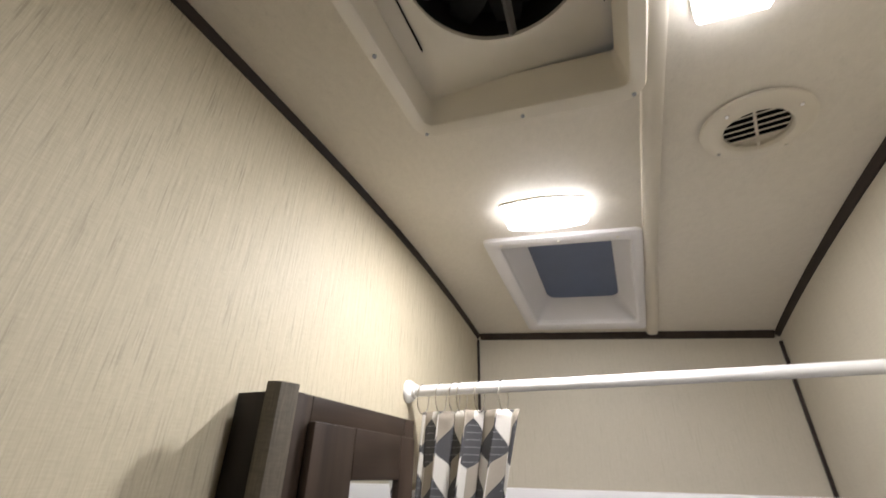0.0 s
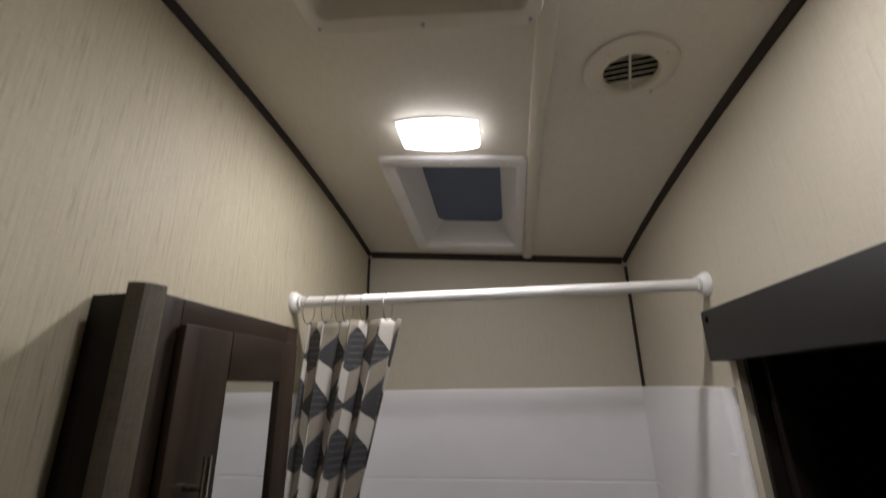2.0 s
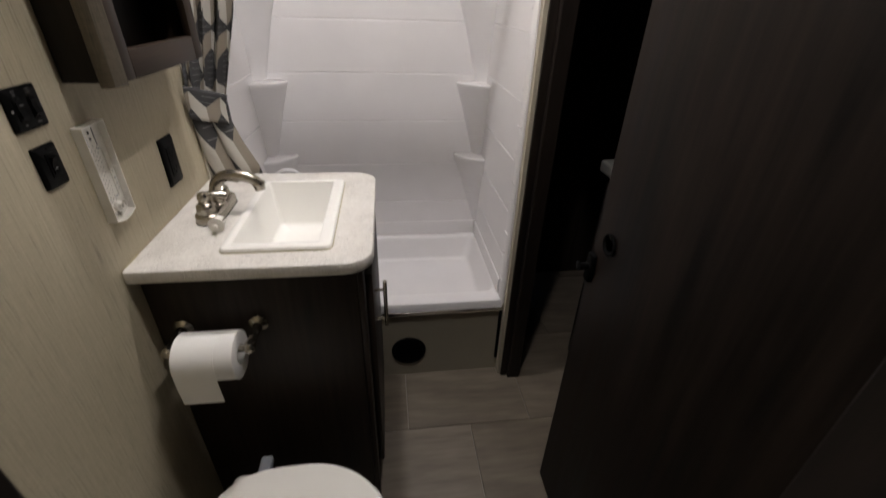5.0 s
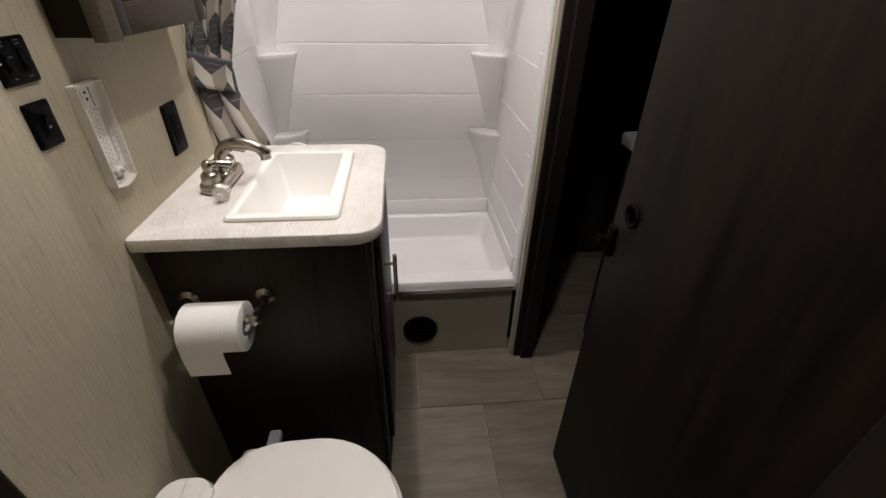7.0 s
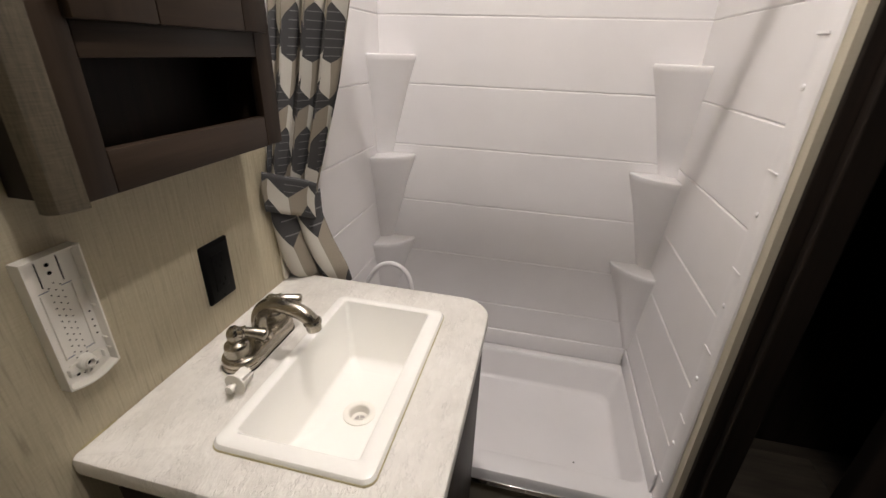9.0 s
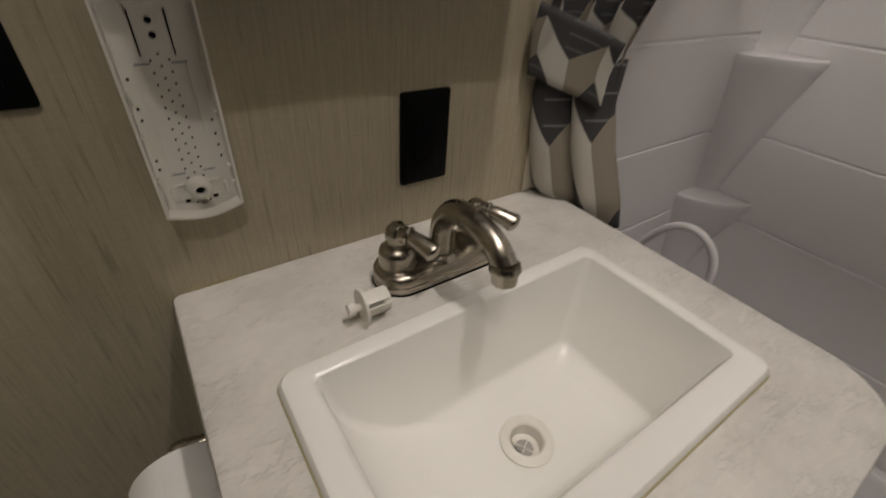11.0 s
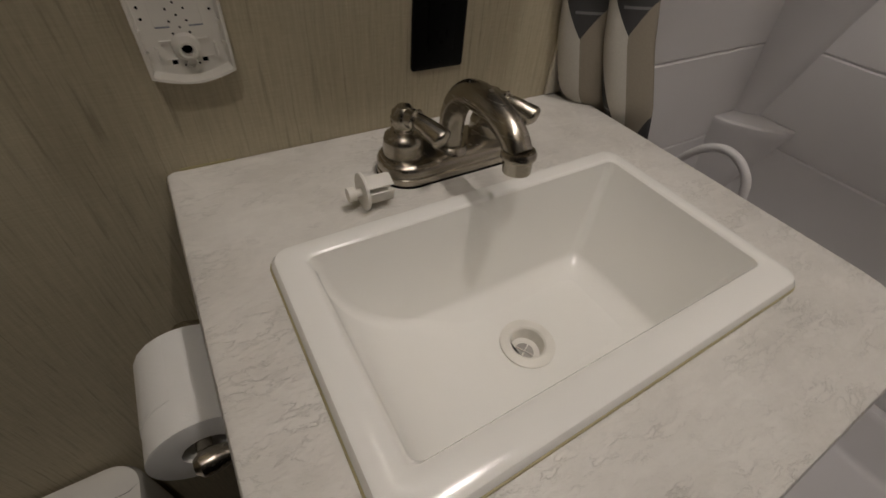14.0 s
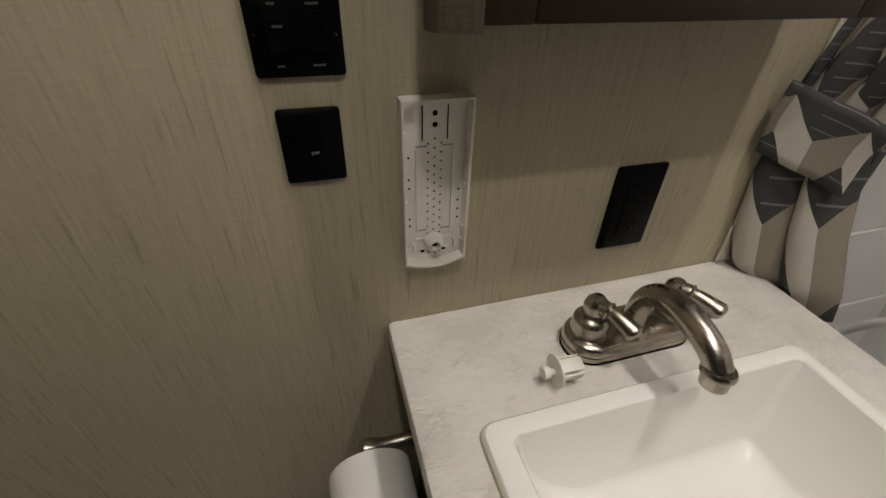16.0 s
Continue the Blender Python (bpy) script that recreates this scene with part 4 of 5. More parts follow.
def faucet():
    f = thing("faucet", "brushed nickel two-handle arched bathroom faucet", "faucet")
    cx, cy, z = 0.090, 1.170, CZ
    # stadium base
    R = lambda i, h: rounded(0.061 + i, 0.120 - i, 1.094 + i, 1.251 - i, 0.0285 - i, z + h, 8)
    bm = bmesh.new()
    ring_surface(bm, [R(0.0, 0.0015), R(0.0, 0.008), R(0.0015, 0.0095), R(0.0, 0.011), R(0.0, 0.017), R(0.002, 0.0205), R(0.006, 0.0225), R(0.018, 0.023)])
    part("base", bm, NICKEL, f)
    part("gasket", (lambda b: (ring_surface(b, [R(-0.001, 0.0), R(-0.001, 0.0015)]), b)[1])(bmesh.new()), RUBBER, f)
    # spout
    pts = smooth_path([(0.098, cy, z + 0.020), (0.0965, cy, z + 0.046), (0.102, cy, z + 0.070), (0.118, cy, z + 0.087), (0.141, cy, z + 0.0925), (0.166, cy, z + 0.0895), (0.186, cy, z + 0.082), (0.198, cy, z + 0.071)], 6)
    n = len(pts)
    part("spout", tube(bmesh.new(), pts, [0.0120 + 0.0012 * math.sin(math.pi * k / n) for k in range(n)], 24), NICKEL, f)
    m = Matrix.Translation(pts[-1]) @ Vector((0.12, 0, -1)).normalized().to_track_quat("Z", "Y").to_matrix().to_4x4()
    part("aerator", lathe(bmesh.new(), [(0.0, -0.004), (0.0135, -0.004), (0.0150, -0.001), (0.0150, 0.002), (0.0128, 0.0035), (0.0120, 0.0155), (0.0098, 0.0155), (0.0095, 0.012), (0, 0.012)], m, 28), NICKEL, f)
    part("spout_collar", lathe(bmesh.new(), [(0, 0), (0.019, 0), (0.0175, 0.003), (0.0145, 0.006), (0, 0.006)], Matrix.Translation((0.098, cy, z + 0.0215)), 28), NICKEL, f)
    for hy, s in ((1.121, -1), (1.223, 1)):
        prof = [(0, 0), (0.0205, 0), (0.0205, 0.002), (0.0198, 0.012), (0.0198, 0.015), (0.0188, 0.019), (0.0140, 0.0235), (0.0100, 0.0250), (0.0100, 0.0262), (0.0116, 0.0275), (0.0104, 0.029), (0.0104, 0.0305), (0.0124, 0.032), (0.0128, 0.037), (0.0112, 0.044), (0.0068, 0.0490), (0, 0.0505)]
        h = part("handle_body", lathe(bmesh.new(), prof, Matrix.Translation((cx - 0.002, hy, z + 0.0222)), 28), NICKEL, f)
        ex, ey = (0.043, 0.020) if s < 0 else (0.040, 0.028)
        lever = smooth_path([(cx - 0.001, hy, z + 0.0610), (cx + ex * 0.35, hy + ey * 0.35, z + 0.0622), (cx + ex * 0.8, hy + ey * 0.8, z + 0.0560), (cx + ex, hy + ey, z + 0.0515)], 12)
        k = len(lever)
        radii = []
        for i in range(k):
            q = i / (k - 1)
            if q < 0.30:
                radii.append(0.0102 - 0.004 * q)
            elif q < 0.76:
                radii.append(0.0074 + 0.0036 * (q - 0.30) / 0.46)
            else:
                radii.append(max(0.0012, 0.0110 * math.sqrt(max(0.0, 1 - ((q - 0.76) / 0.241) ** 2))))
        part("lever", tube(bmesh.new(), lever, radii, 20), NICKEL, h)
        i = round(0.28 * (k - 1))
        along = (lever[i + 1] - lever[i - 1]).normalized()
        turn = along.to_track_quat("Z", "Y").to_matrix().to_4x4()
        part("lever_collar", lathe(bmesh.new(), [(0, -0.0018), (0.0092, -0.0018), (0.0106, 0.0), (0.0092, 0.0018), (0, 0.0018)], Matrix.Translation(lever[i]) @ turn, 24), NICKEL, h)
    return f


faucet()


def drain_stopper():
    s = thing("sink_stopper", "white plastic sink stopper lying beside the faucet", "stopper")
    m = Matrix.Translation((0.126, 1.060, CZ + 0.0178)) @ Matrix.Scale(0.93, 4) @ Matrix.Rotation(radians(4), 4, "Z") @ Matrix.Rotation(radians(-90), 4, "X") @ Matrix.Rotation(0.1, 4, "Y")
    part("disc", lathe(bmesh.new(), [(0, 0), (0.0185, 0), (0.019, 0.0015), (0.0185, 0.003), (0, 0.003)], m, 28), TRAY, s)
    part("knob", lathe(bmesh.new(), [(0, 0), (0.004, 0), (0.004, -0.006), (0.007, -0.007), (0.007, -0.014), (0.0, -0.014)][::-1], m, 16), TRAY, s)
    for k in range(4):
        a = k * math.pi / 2 + 0.3
        bm = bmesh.new()
        box(bm, -0.0075, 0.0075, 0.0095, 0.0115, 0.003, 0.030, bevel=0.0008)
        box(bm, -0.001, 0.001, 0.002, 0.0095, 0.003, 0.026)
        bmesh.ops.transform(bm, matrix=m @ Matrix.Rotation(a, 4, "Z"), verts=bm.verts[:])
        part("fin", bm, TRAY, s)
    return s


drain_stopper()


def paper_holder():
    h = thing("paper_holder", "brushed nickel toilet paper holder on the vanity side", "paper holder")
    y0, z0 = 0.9445, 0.720
    for x in (0.055, 0.209):
        bm = lathe(bmesh.new(), [(0, 0), (0.021, 0), (0.021, 0.004), (0.017, 0.008), (0.011, 0.012), (0.0085, 0.03), (0.0085, 0.055), (0.0105, 0.064), (0.0125, 0.072), (0.012, 0.082), (0.007, 0.088), (0, 0.089)], Matrix.Translation((x, y0, z0)) @ Matrix.Rotation(radians(90), 4, "X"), 24)
        part("arm", bm, NICKEL, h)
    part("bar", tube(bmesh.new(), [(0.060, y0 - 0.078, z0), (0.204, y0 - 0.078, z0)], 0.007, 14), NICKEL, h)
    r = thing("paper_roll", "white toilet paper roll with a loose sheet hanging", "toilet paper")
    cy, cz, q0 = y0 - 0.078, z0 - 0.0145, 0.050
    rings = []
    n = 44
    bm = bmesh.new()
    for x, q in ((0.076, 0.022), (0.076, q0 - 0.002), (0.077, q0), (0.189, q0), (0.190, q0 - 0.002), (0.190, 0.022), (0.076, 0.022)):
        rings.append([(x, cy + q * math.cos(2 * math.pi * k / n), cz + q * math.sin(2 * math.pi * k / n)) for k in range(n)])
    ring_surface(bm, rings, cap=False)
    part("roll", bm, TISSUE, r)
    bm = bmesh.new()
    pts = [(cy - (q0 + 0.0012) * math.cos(a), cz + (q0 + 0.0012) * math.sin(a)) for a in (1.3, 1.0, 0.7, 0.4, 0.15)] + [(cy - q0 - 0.002, cz - 0.02), (cy - q0 - 0.001, cz - 0.045), (cy - q0 + 0.002, cz - 0.083)]
    rings = [[(x, y, z) for y, z in pts] + [(x, y + 0.0008, z) for y, z in pts[::-1]] for x in (0.078, 0.115, 0.155)]
    ring_surface(bm, rings)
    part("loose_sheet", bm, TISSUE, r)
    return h


paper_holder()


# ---- medicine cabinet ----
def medicine_cabinet():
    c = thing("medicine_cabinet", "dark brown wooden medicine cabinet with mirror door and open niche", "cabinet")
    y0, y1, z0, z1, d = 0.957, 1.315, 1.212, 1.845, 0.074
    # near side, underside, back and niche shelf: shade put in by the darker wood
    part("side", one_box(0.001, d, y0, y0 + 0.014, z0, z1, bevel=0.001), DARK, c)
    part("side", one_box(0.001, d, y1 - 0.014, y1, z0, z1, bevel=0.001), CAB, c)
    part("top", one_box(0.001, d, y0 + 0.0145, y1 - 0.0145, z1 - 0.014, z1, bevel=0.001), CAB_Y, c)
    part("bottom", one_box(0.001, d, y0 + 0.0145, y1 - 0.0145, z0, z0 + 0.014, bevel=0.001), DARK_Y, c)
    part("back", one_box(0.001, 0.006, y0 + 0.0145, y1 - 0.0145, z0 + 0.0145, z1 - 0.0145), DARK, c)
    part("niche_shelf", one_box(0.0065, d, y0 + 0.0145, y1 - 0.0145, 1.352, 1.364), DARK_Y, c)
    # face frame
    fx0, fx1 = d + 0.0005, d + 0.015
    part("stile", one_box(fx0, fx1, y0 + 0.012, y0 + 0.046, z0, z1, bevel=0.0015), CAB, c)
    part("stile", one_box(fx0, fx1, y1 - 0.040, y1, z0, z1, bevel=0.0015), CAB, c)
    part("rail", one_box(fx0, fx1, y0 + 0.0465, y1 - 0.0405, z1 - 0.04, z1, bevel=0.0015), CAB_Y, c)
    part("rail", one_box(fx0, fx1, y0 + 0.0465, y1 - 0.0405, 1.345, 1.40, bevel=0.0015), CAB_Y, c)
    part("rail", one_box(fx0, fx1, y0 + 0.0465, y1 - 0.0405, z0, 1.258, bevel=0.0015), CAB_Y, c)
    # wrapped corner post
    bm = bmesh.new()
    pf = [(0.063, y0 - 0.001), (0.062, y0 - 0.013), (0.066, y0 - 0.019), (0.076, y0 - 0.020), (0.085, y0 - 0.015), (0.090, y0 - 0.004), (0.092, y0 + 0.011), (d + 0.0005, y0 + 0.0115), (d, y0 - 0.001)]
    ring_surface(bm, [[(x, y, z) for x, y in pf] for z in (z0 - 0.004, z1 + 0.008)])
    part("corner_post", bm, POST, c, "woven-look brown wrapped corner post")
    # door
    dx0, dx1 = fx1 + 0.001, fx1 + 0.014
    a0, a1, b0, b1 = y0 + 0.040, y1 - 0.022, 1.378, 1.812
    ma, mb, na, nb = a0 + 0.097, a1 - 0.054, b0 + 0.068, b1 - 0.068
    door = part("door", one_box(dx0, dx1, a0, ma, b0, b1, bevel=0.003), CAB, c, "brown wooden mirror door")
    part("door_stile", one_box(dx0, dx1, mb, a1, b0, b1, bevel=0.003), CAB, door)
    part("door_rail", one_box(dx0, dx1, ma + 0.0003, mb - 0.0003, nb, b1, bevel=0.002), CAB_Y, door)
    part("door_rail", one_box(dx0, dx1, ma + 0.0003, mb - 0.0003, b0, na, bevel=0.002), CAB_Y, door)
    part("mirror", one_box(dx0 + 0.002, dx0 + 0.006, ma + 0.0005, mb - 0.0005, na + 0.0005, nb - 0.0005), MIRROR, door, "clear mirror pane", False)
    y = a0 + 0.040
    bm = tube(bmesh.new(), [(dx1 + 0.026, y, 1.50), (dx1 + 0.026, y, 1.655)], 0.005, 14)
    for z in (1.535, 1.62):
        tube(bm, [(dx1 - 0.002, y, z), (dx1 + 0.026, y, z)], 0.004, 10)
    part("handle", bm, NICKEL, door, "brushed nickel bar handle")
    return c


medicine_cabinet()


# ---- wall fittings ----
def plate(bm, y0, y1, z0, z1, d=0.006, r=0.003, inset=0.004):
    """A wall plate with sloped edges on the left wall."""
    q = lambda i, x: [Vector((x, p.x, p.y)) for p in rounded(y0 + i, y1 - i, z0 + i, z1 - i, r, 0, 4)]
    ring_surface(bm, [q(0, 0.0005), q(0, d * 0.5), q(inset, d)])
    return bm


def letters(parent, words, y, z, size, x=0.0066):
    cu = bpy.data.curves.new("print", "FONT")
    cu.body, cu.size, cu.align_x, cu.align_y, cu.extrude = words, size, "CENTER", "CENTER", 0.0001
    ob = new("print", cu)
    dg = bpy.context.evaluated_depsgraph_get()
    me = bpy.data.meshes.new_from_object(ob.evaluated_get(dg))
    bpy.data.objects.remove(ob)
    me.transform(Matrix.Translation((x, y, z)) @ Matrix.Rotation(radians(90), 4, "Z") @ Matrix.Rotation(radians(90), 4, "X"))
    me.materials.clear()
    me.materials.append(MARK)
    o = new("print", me)
    o.parent = parent
    return o


def switch_double():
    s = thing("fan_switch_plate", "black two-rocker switch plate on the wallpapered wall", "switch plate")
    y0, y1, z0, z1 = 0.828, 0.893, 1.166, 1.224
    part("plate", plate(bmesh.new(), y0, y1, z0, z1), BLACK, s)
    for y in (0.847, 0.874):
        bm = one_box(0.0055, 0.0072, y - 0.0075, y + 0.0075, 1.180, 1.210, bevel=0.0005)
        part("bezel", bm, BLACK, s)
        bm = bmesh.new()
        ring_surface(bm, [[(0.007, yy, 1.183), (0.0110, yy, 1.185), (0.0082, yy, 1.196), (0.0090, yy, 1.206), (0.007, yy, 1.207)] for yy in (y - 0.0055, y + 0.0055)])
        part("rocker", bm, BLACK, s)
    for y in (0.833, 0.888):
        part("screw", lathe(bmesh.new(), [(0, 0), (0.0016, 0), (0.0014, 0.0008), (0, 0.001)], Matrix.Translation((0.0058, y, 1.195)) @ Matrix.Rotation(radians(90), 4, "Y"), 10), STEEL, s)
    for y, z, w in ((0.847, 1.2190, 0.007), (0.847, 1.2145, 0.005), (0.874, 1.2190, 0.009), (0.874, 1.2145, 0.009), (0.847, 1.1745, 0.005), (0.874, 1.1745, 0.009), (0.849, 1.2010, 0.007)):
        xo = 0.0096 if z == 1.2010 else 0.0061
        part("print", one_box(xo - 0.0012, xo, y - w / 2, y + w / 2, z - 0.0008, z + 0.0008), LETTER, s)
    return s


switch_double()


def switch_single():
    s = thing("light_switch_plate", "black single switch plate with OFF mark", "switch plate")
    y0, y1, z0, z1 = 0.835, 0.8845, 1.079, 1.142
    part("plate", plate(bmesh.new(), y0, y1, z0, z1), BLACK, s)
    part("bezel", one_box(0.0055, 0.0072, 0.852, 0.871, 1.095, 1.130, bevel=0.0005), BLACK, s)
    bm = bmesh.new()
    ring_surface(bm, [[(0.007, yy, 1.099), (0.009, yy, 1.100), (0.0085, yy, 1.112), (0.013, yy, 1.124), (0.007, yy, 1.126)] for yy in (0.8555, 0.8675)])
    part("rocker", bm, BLACK, s)
    letters(s, "OFF", 0.8610, 1.1070, 0.0036, 0.0090)
    part("screw", lathe(bmesh.new(), [(0, 0), (0.0018, 0), (0.0015, 0.001), (0, 0.0012)], Matrix.Translation((0.0058, 0.8613, 1.1365)) @ Matrix.Rotation(radians(90), 4, "Y"), 10), BLACK, s)
    return s


switch_single()


def outlet():
    s = thing("power_outlet", "black two-socket power outlet above the countertop", "outlet")
    y0, y1, z0, z1 = 1.1735, 1.2385, 0.947, 1.057
    part("plate", plate(bmesh.new(), y0, y1, z0, z1, 0.007, 0.003, 0.005), BLACK, s)
    part("insert", one_box(0.0065, 0.0085, 1.190, 1.222, 0.968, 1.036, bevel=0.001), BLACK, s)
    for z in (0.984, 1.020):
        for dy in (-0.0063, 0.0063):
            part("slot", one_box(0.0082, 0.0089, 1.206 + dy - 0.001, 1.206 + dy + 0.001, z - 0.002, z + 0.0055), RUBBER, s)
        part("slot", lathe(bmesh.new(), [(0, 0), (0.0024, 0), (0.0022, 0.0006), (0, 0.0006)], Matrix.Translation((0.0083, 1.206, z - 0.0075)) @ Matrix.Rotation(radians(90), 4, "Y"), 12), RUBBER, s)
    for z in (1.049, 0.955):
        part("screw", lathe(bmesh.new(), [(0, 0), (0.002, 0), (0.0016, 0.001), (0, 0.0012)], Matrix.Translation((0.0068, 1.206, z)) @ Matrix.Rotation(radians(90), 4, "Y"), 10), BLACK, s)
    return s


outlet()


def lamp_tray():
    """The open back tray of a wall light, its cover gone."""
    t = thing("wall_light_tray", "open white plastic wall light tray without cover", "wall light")
    y0, y1, z0, z1, d = 0.932, 0.996, 0.973, 1.147, 0.017
    yc = (y0 + y1) / 2
    # outline with a bowed lower end
    base = [(y0, z1), (y0, z0 + 0.006), *[(y0 + (y1 - y0) * k / 10, z0 + 0.006 - 0.007 * math.sin(math.pi * k / 10)) for k in range(1, 10)], (y1, z0 + 0.006), (y1, z1)]
    q = lambda i, x: [Vector((x, yc + (y - yc) * (1 - i / (y1 - yc)), (z0 + z1) / 2 + (z - (z0 + z1) / 2) * (1 - i / ((z1 - z0) / 2)))) for y, z in base]
    bm = bmesh.new()
    ring_surface(bm, [q(0, 0.0008), q(0, d), q(0.002, d), q(0.0035, 0.006), q(0.008, 0.0045)])
    part("tray", bm, TRAY, t)
    for dy in (-0.0062, 0.0, 0.0062):
        for k in range(12):
            z = 1.008 + 0.0088 * k + (0.0044 if dy == 0 else 0)
            part("hole", lathe(bmesh.new(), [(0, 0.0), (0.0009, 0.0), (0.0009, 0.0004), (0, 0.0004)], Matrix.Translation((0.00445, yc + dy, z)) @ Matrix.Rotation(radians(90), 4, "Y"), 8), RUBBER, t)
    part("socket", lathe(bmesh.new(), [(0, 0), (0.0105, 0), (0.0095, 0.006), (0.0065, 0.009), (0.0062, 0.011), (0.0045, 0.011), (0.004, 0.004), (0, 0.004)], Matrix.Translation((0.0045, yc, 0.998)) @ Matrix.Rotation(radians(90), 4, "Y"), 20), TRAY, t)
    part("socket_hole", lathe(bmesh.new(), [(0, 0), (0.004, 0), (0.004, 0.0006), (0, 0.0006)], Matrix.Translation((0.0088, yc, 0.998)) @ Matrix.Rotation(radians(90), 4, "Y"), 14), RUBBER, t)
    for dz in (1.122, 1.132):
        part("screw_hole", lathe(bmesh.new(), [(0, 0), (0.0024, 0), (0.0022, 0.0007), (0, 0.0007)], Matrix.Translation((0.0046, yc, dz)) @ Matrix.Rotation(radians(90), 4, "Y"), 12), RUBBER, t)
    for y in (yc - 0.0115, yc + 0.0115):
        part("slot", one_box(0.0044, 0.0052, y - 0.0005, y + 0.0005, 1.108, 1.139), RUBBER, t)
        part("clip_hole", one_box(0.0044, 0.0052, y - 0.002, y + 0.002, 0.985, 0.9885), RUBBER, t)
        part("clip", one_box(0.0046, 0.011, y - 0.011 if y < yc else y + 0.009, y - 0.009 if y < yc else y + 0.011, 0.990, 1.000, bevel=0.0005), TRAY, t)
        part("rib", one_box(0.0044, 0.007, y + (-0.006 if y < yc else 0.006) - 0.0005, y + (-0.006 if y < yc else 0.006) + 0.0005, 1.012, 1.100), TRAY, t)
    for y in (yc - 0.0125, yc + 0.0125):
        part("cross_slot", one_box(0.0044, 0.0050, y - 0.0055, y + 0.0055, 1.0125, 1.0137), GREYP, t)
        part("cross_slot", one_box(0.0044, 0.0050, y - 0.0055, y + 0.0055, 1.1020, 1.1032), GREYP, t)
        part("floor_rib", one_box(0.0044, 0.0058, y - 0.0045, y + 0.0045, 0.9885, 0.9893), TRAY, t)
    for y, zs in ((yc - 0.0245, (1.020, 1.028, 1.062, 1.071, 1.093)), (yc + 0.0245, (1.024, 1.034, 1.044, 1.056))):
        for z in zs:
            part("side_hole", lathe(bmesh.new(), [(0, 0), (0.0011, 0), (0.0011, 0.0005), (0, 0.0005)], Matrix.Translation((0.0050, y, z)) @ Matrix.Rotation(radians(90), 4, "Y"), 8), RUBBER, t)
    for y, zs in ((yc - 0.0285, (0.997, 1.013, 1.050, 1.085, 1.118)), (yc + 0.0285, (1.000, 1.016, 1.064, 1.100))):
        for z in zs:
            part("side_rib", one_box(0.0046, 0.0125, y - 0.0012, y + 0.0012, z - 0.0008, z + 0.0008), TRAY, t)
    part("boss", lathe(bmesh.new(), [(0, 0), (0.0048, 0), (0.0044, 0.004), (0.0022, 0.004), (0.002, 0.001), (0, 0.001)], Matrix.Translation((0.0045, yc + 0.0008, 0.9845)) @ Matrix.Rotation(radians(90), 4, "Y"), 16), TRAY, t)
    for dy, dz in ((-0.0055, 0.9905), (0.0070, 0.9905), (-0.0045, 0.9835), (0.0062, 0.9838)):
        part("hole", lathe(bmesh.new(), [(0, 0), (0.0009, 0), (0.0009, 0.0005), (0, 0.0005)], Matrix.Translation((0.0046, yc + dy, dz)) @ Matrix.Rotation(radians(90), 4, "Y"), 8), RUBBER, t)
    part("rail", one_box(0.0044, 0.0065, yc - 0.018, yc + 0.018, 1.0025, 1.0035), TRAY, t)
    return t


lamp_tray()


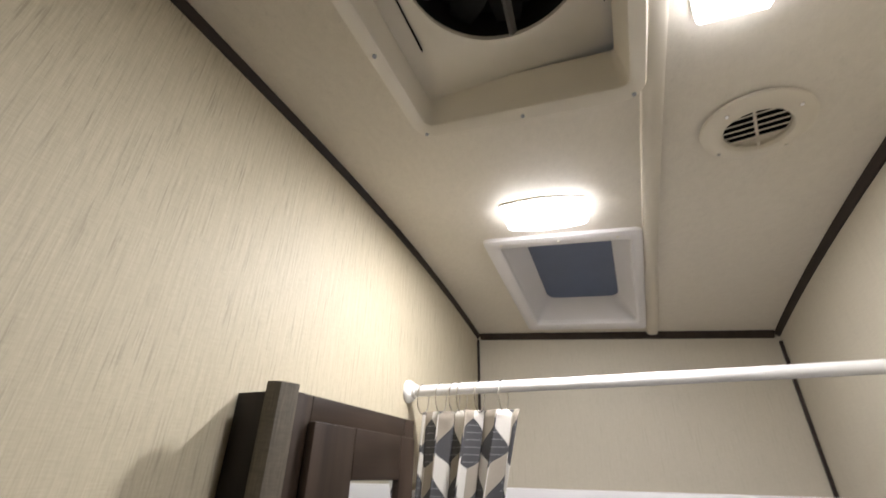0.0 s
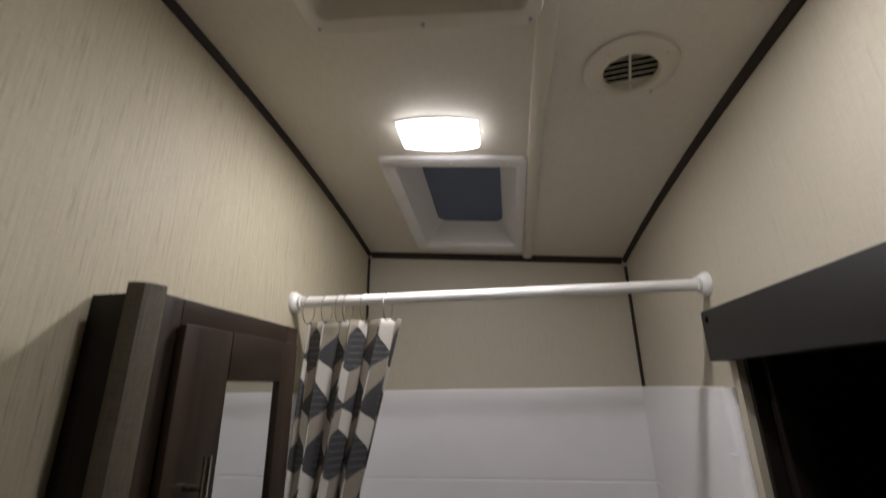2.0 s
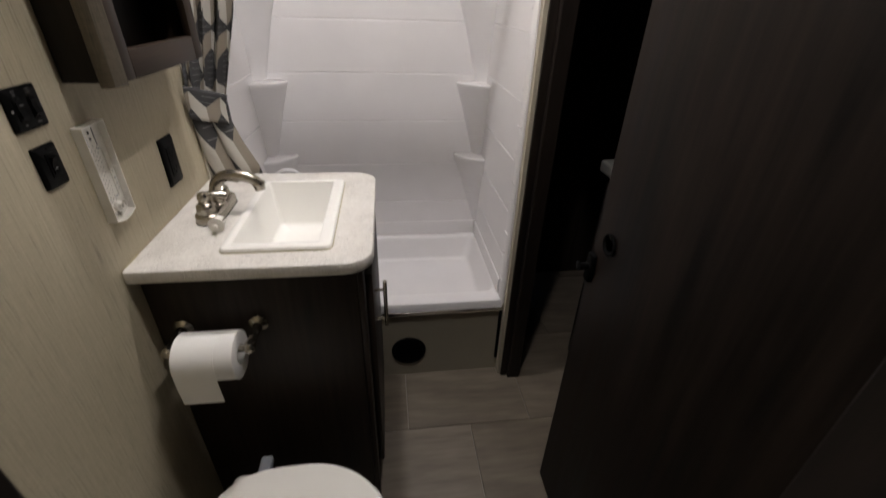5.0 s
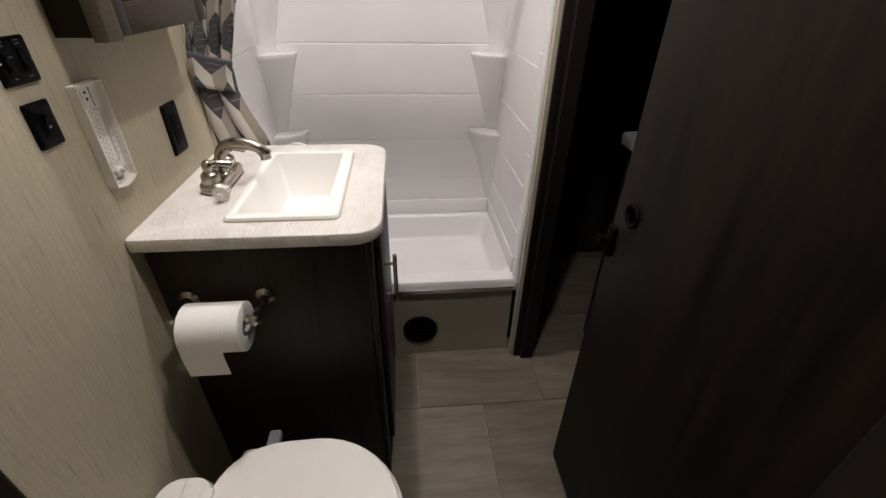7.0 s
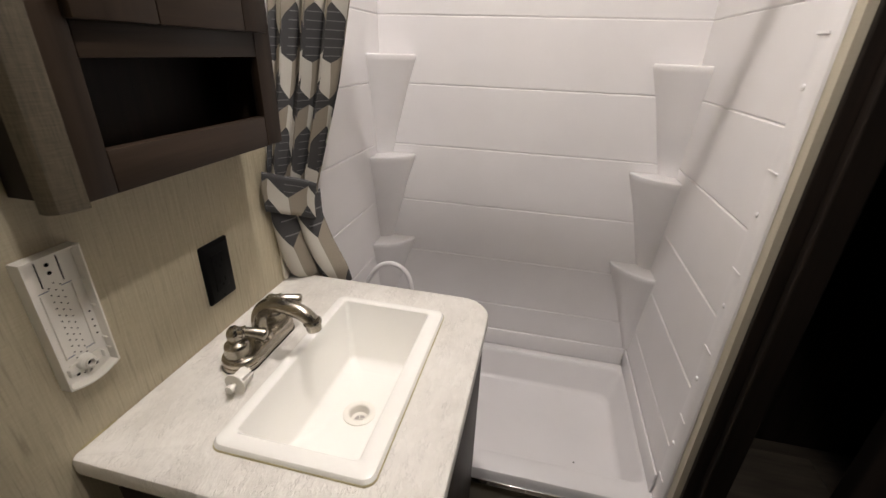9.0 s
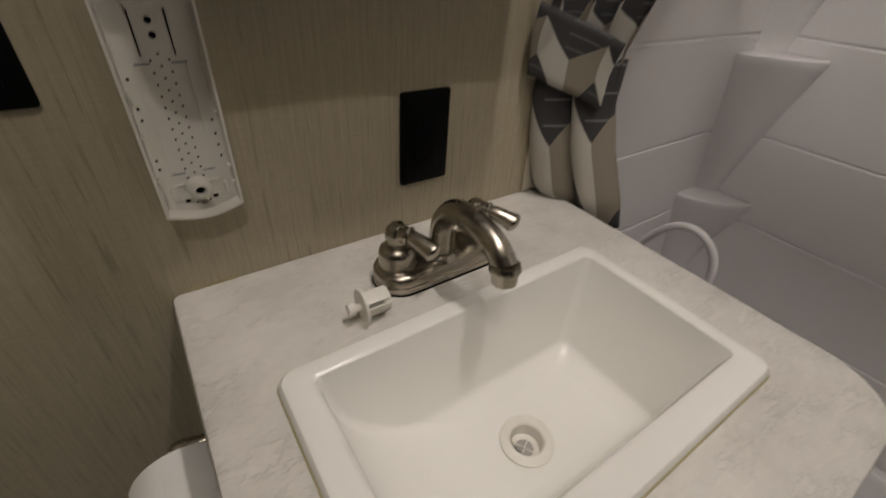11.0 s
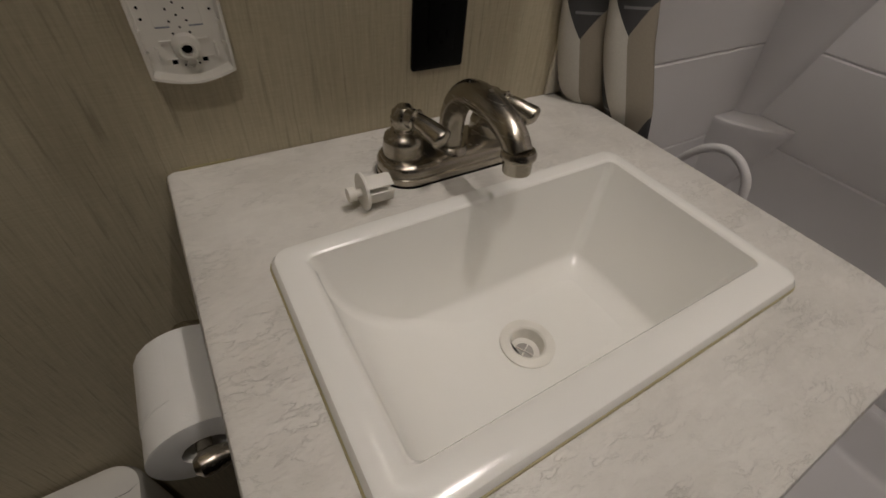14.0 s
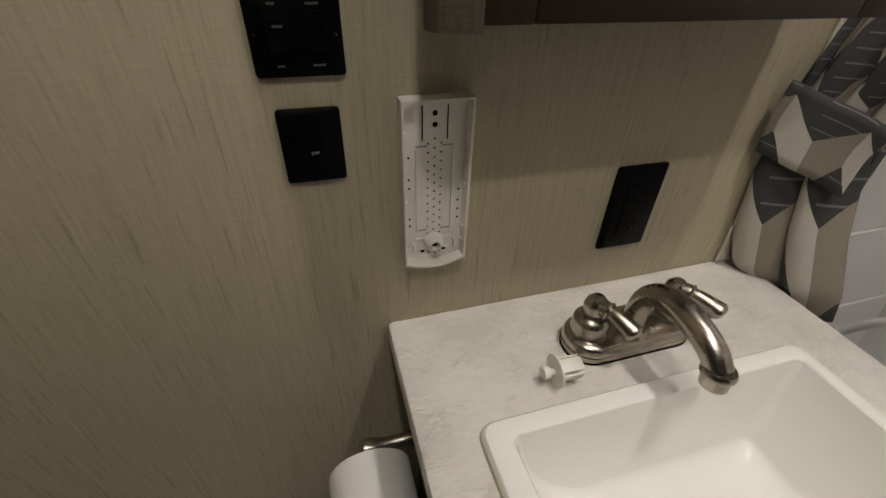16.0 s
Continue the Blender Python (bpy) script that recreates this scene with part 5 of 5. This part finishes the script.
# ---- toilet ----
def toilet():
    t = thing("toilet", "white glazed toilet with closed lid against the wall", "toilet")
    cy = 0.600

    def egg(x0, x1, half, z, n=40, blunt=0.62):
        pts = []
        cx = x0 + (x1 - x0) * 0.52
        for k in range(n):
            a = 2 * math.pi * k / n
            c, s = math.cos(a), math.sin(a)
            rx = (x1 - cx) if c > 0 else (cx - x0)
            e = 1.0 if c > 0 else blunt
            pts.append(Vector((cx + rx * math.copysign(abs(c) ** e, c), cy + half * math.copysign(abs(s) ** (0.92 if c > 0 else blunt), s), z)))
        return pts

    bm = bmesh.new()
    ring_surface(bm, [egg(0.12, 0.40, 0.12, 0.0), egg(0.12, 0.40, 0.12, 0.03), egg(0.14, 0.37, 0.10, 0.06), egg(0.13, 0.40, 0.115, 0.20), egg(0.10, 0.46, 0.165, 0.34), egg(0.09, 0.485, 0.185, 0.40), egg(0.10, 0.48, 0.18, 0.412)])
    part("bowl", bm, TOILET, t)
    bm = bmesh.new()
    ring_surface(bm, [egg(0.10, 0.490, 0.190, 0.413), egg(0.098, 0.494, 0.192, 0.419), egg(0.10, 0.491, 0.190, 0.427)])
    part("seat", bm, TOILET, t)
    bm = bmesh.new()
    ring_surface(bm, [egg(0.105, 0.484, 0.186, 0.429), egg(0.103, 0.488, 0.188, 0.436), egg(0.11, 0.482, 0.183, 0.445), egg(0.14, 0.45, 0.155, 0.4495), egg(0.2, 0.38, 0.09, 0.451)])
    part("lid", bm, TOILET, t)
    bm = bmesh.new()
    ring_surface(bm, [rounded(0.004 + i, 0.115 - i, cy - 0.17 + i, cy + 0.125 - i, 0.04, z, 8) for i, z in ((0.01, 0.0), (0.0, 0.05), (0.0, 0.42), (0.004, 0.436), (0.016, 0.442))])
    part("back_block", bm, TOILET, t)
    for dy in (-0.07, 0.07):
        part("hinge", one_box(0.098, 0.124, cy + dy - 0.018, cy + dy + 0.018, 0.4425, 0.455, bevel=0.004), TOILET, t)
    part("valve_cover", one_box(0.13, 0.22, cy + 0.15, cy + 0.205, 0.33, 0.405, bevel=0.018, segments=4), TOILET, t)
    part("flush_lever", one_box(0.185, 0.212, cy + 0.185, cy + 0.235, 0.392, 0.416, bevel=0.006, segments=3), GREYP, t, "grey flush lever")
    return t


toilet()


# ---- floor tiles: long wood-look tiles running across the room, staggered ----
def floor_tiles():
    base = bpy.data.objects["floor"]
    lx, ly, gap = 0.452, 0.452, 0.0022
    shapes = {}

    def shape(wx, wy):
        key = (round(wx, 3), round(wy, 3))
        if key not in shapes:
            shapes[key] = mesh("tile", one_box(0, wx, 0, wy, -0.0055, 0.0, bevel=0.0012, segments=1), TILE, False)
        return shapes[key]

    y, j = 1.180 - 9 * ly, 1
    while y < 2.19:
        x = (0.541 if j % 2 == 0 else 0.766) - 3 * lx
        a, b = max(y, -3.2), min(y + ly - gap, 2.19)
        while x < 2.74:
            c, d = max(x, 0.0), min(x + lx - gap, 2.75)
            if d - c > 0.02 and b - a > 0.02:
                o = new("tile", shape(d - c, b - a))
                o.parent = base
                o.location = (c, a, 0)
            x += lx
        y += ly
        j += 1


floor_tiles()
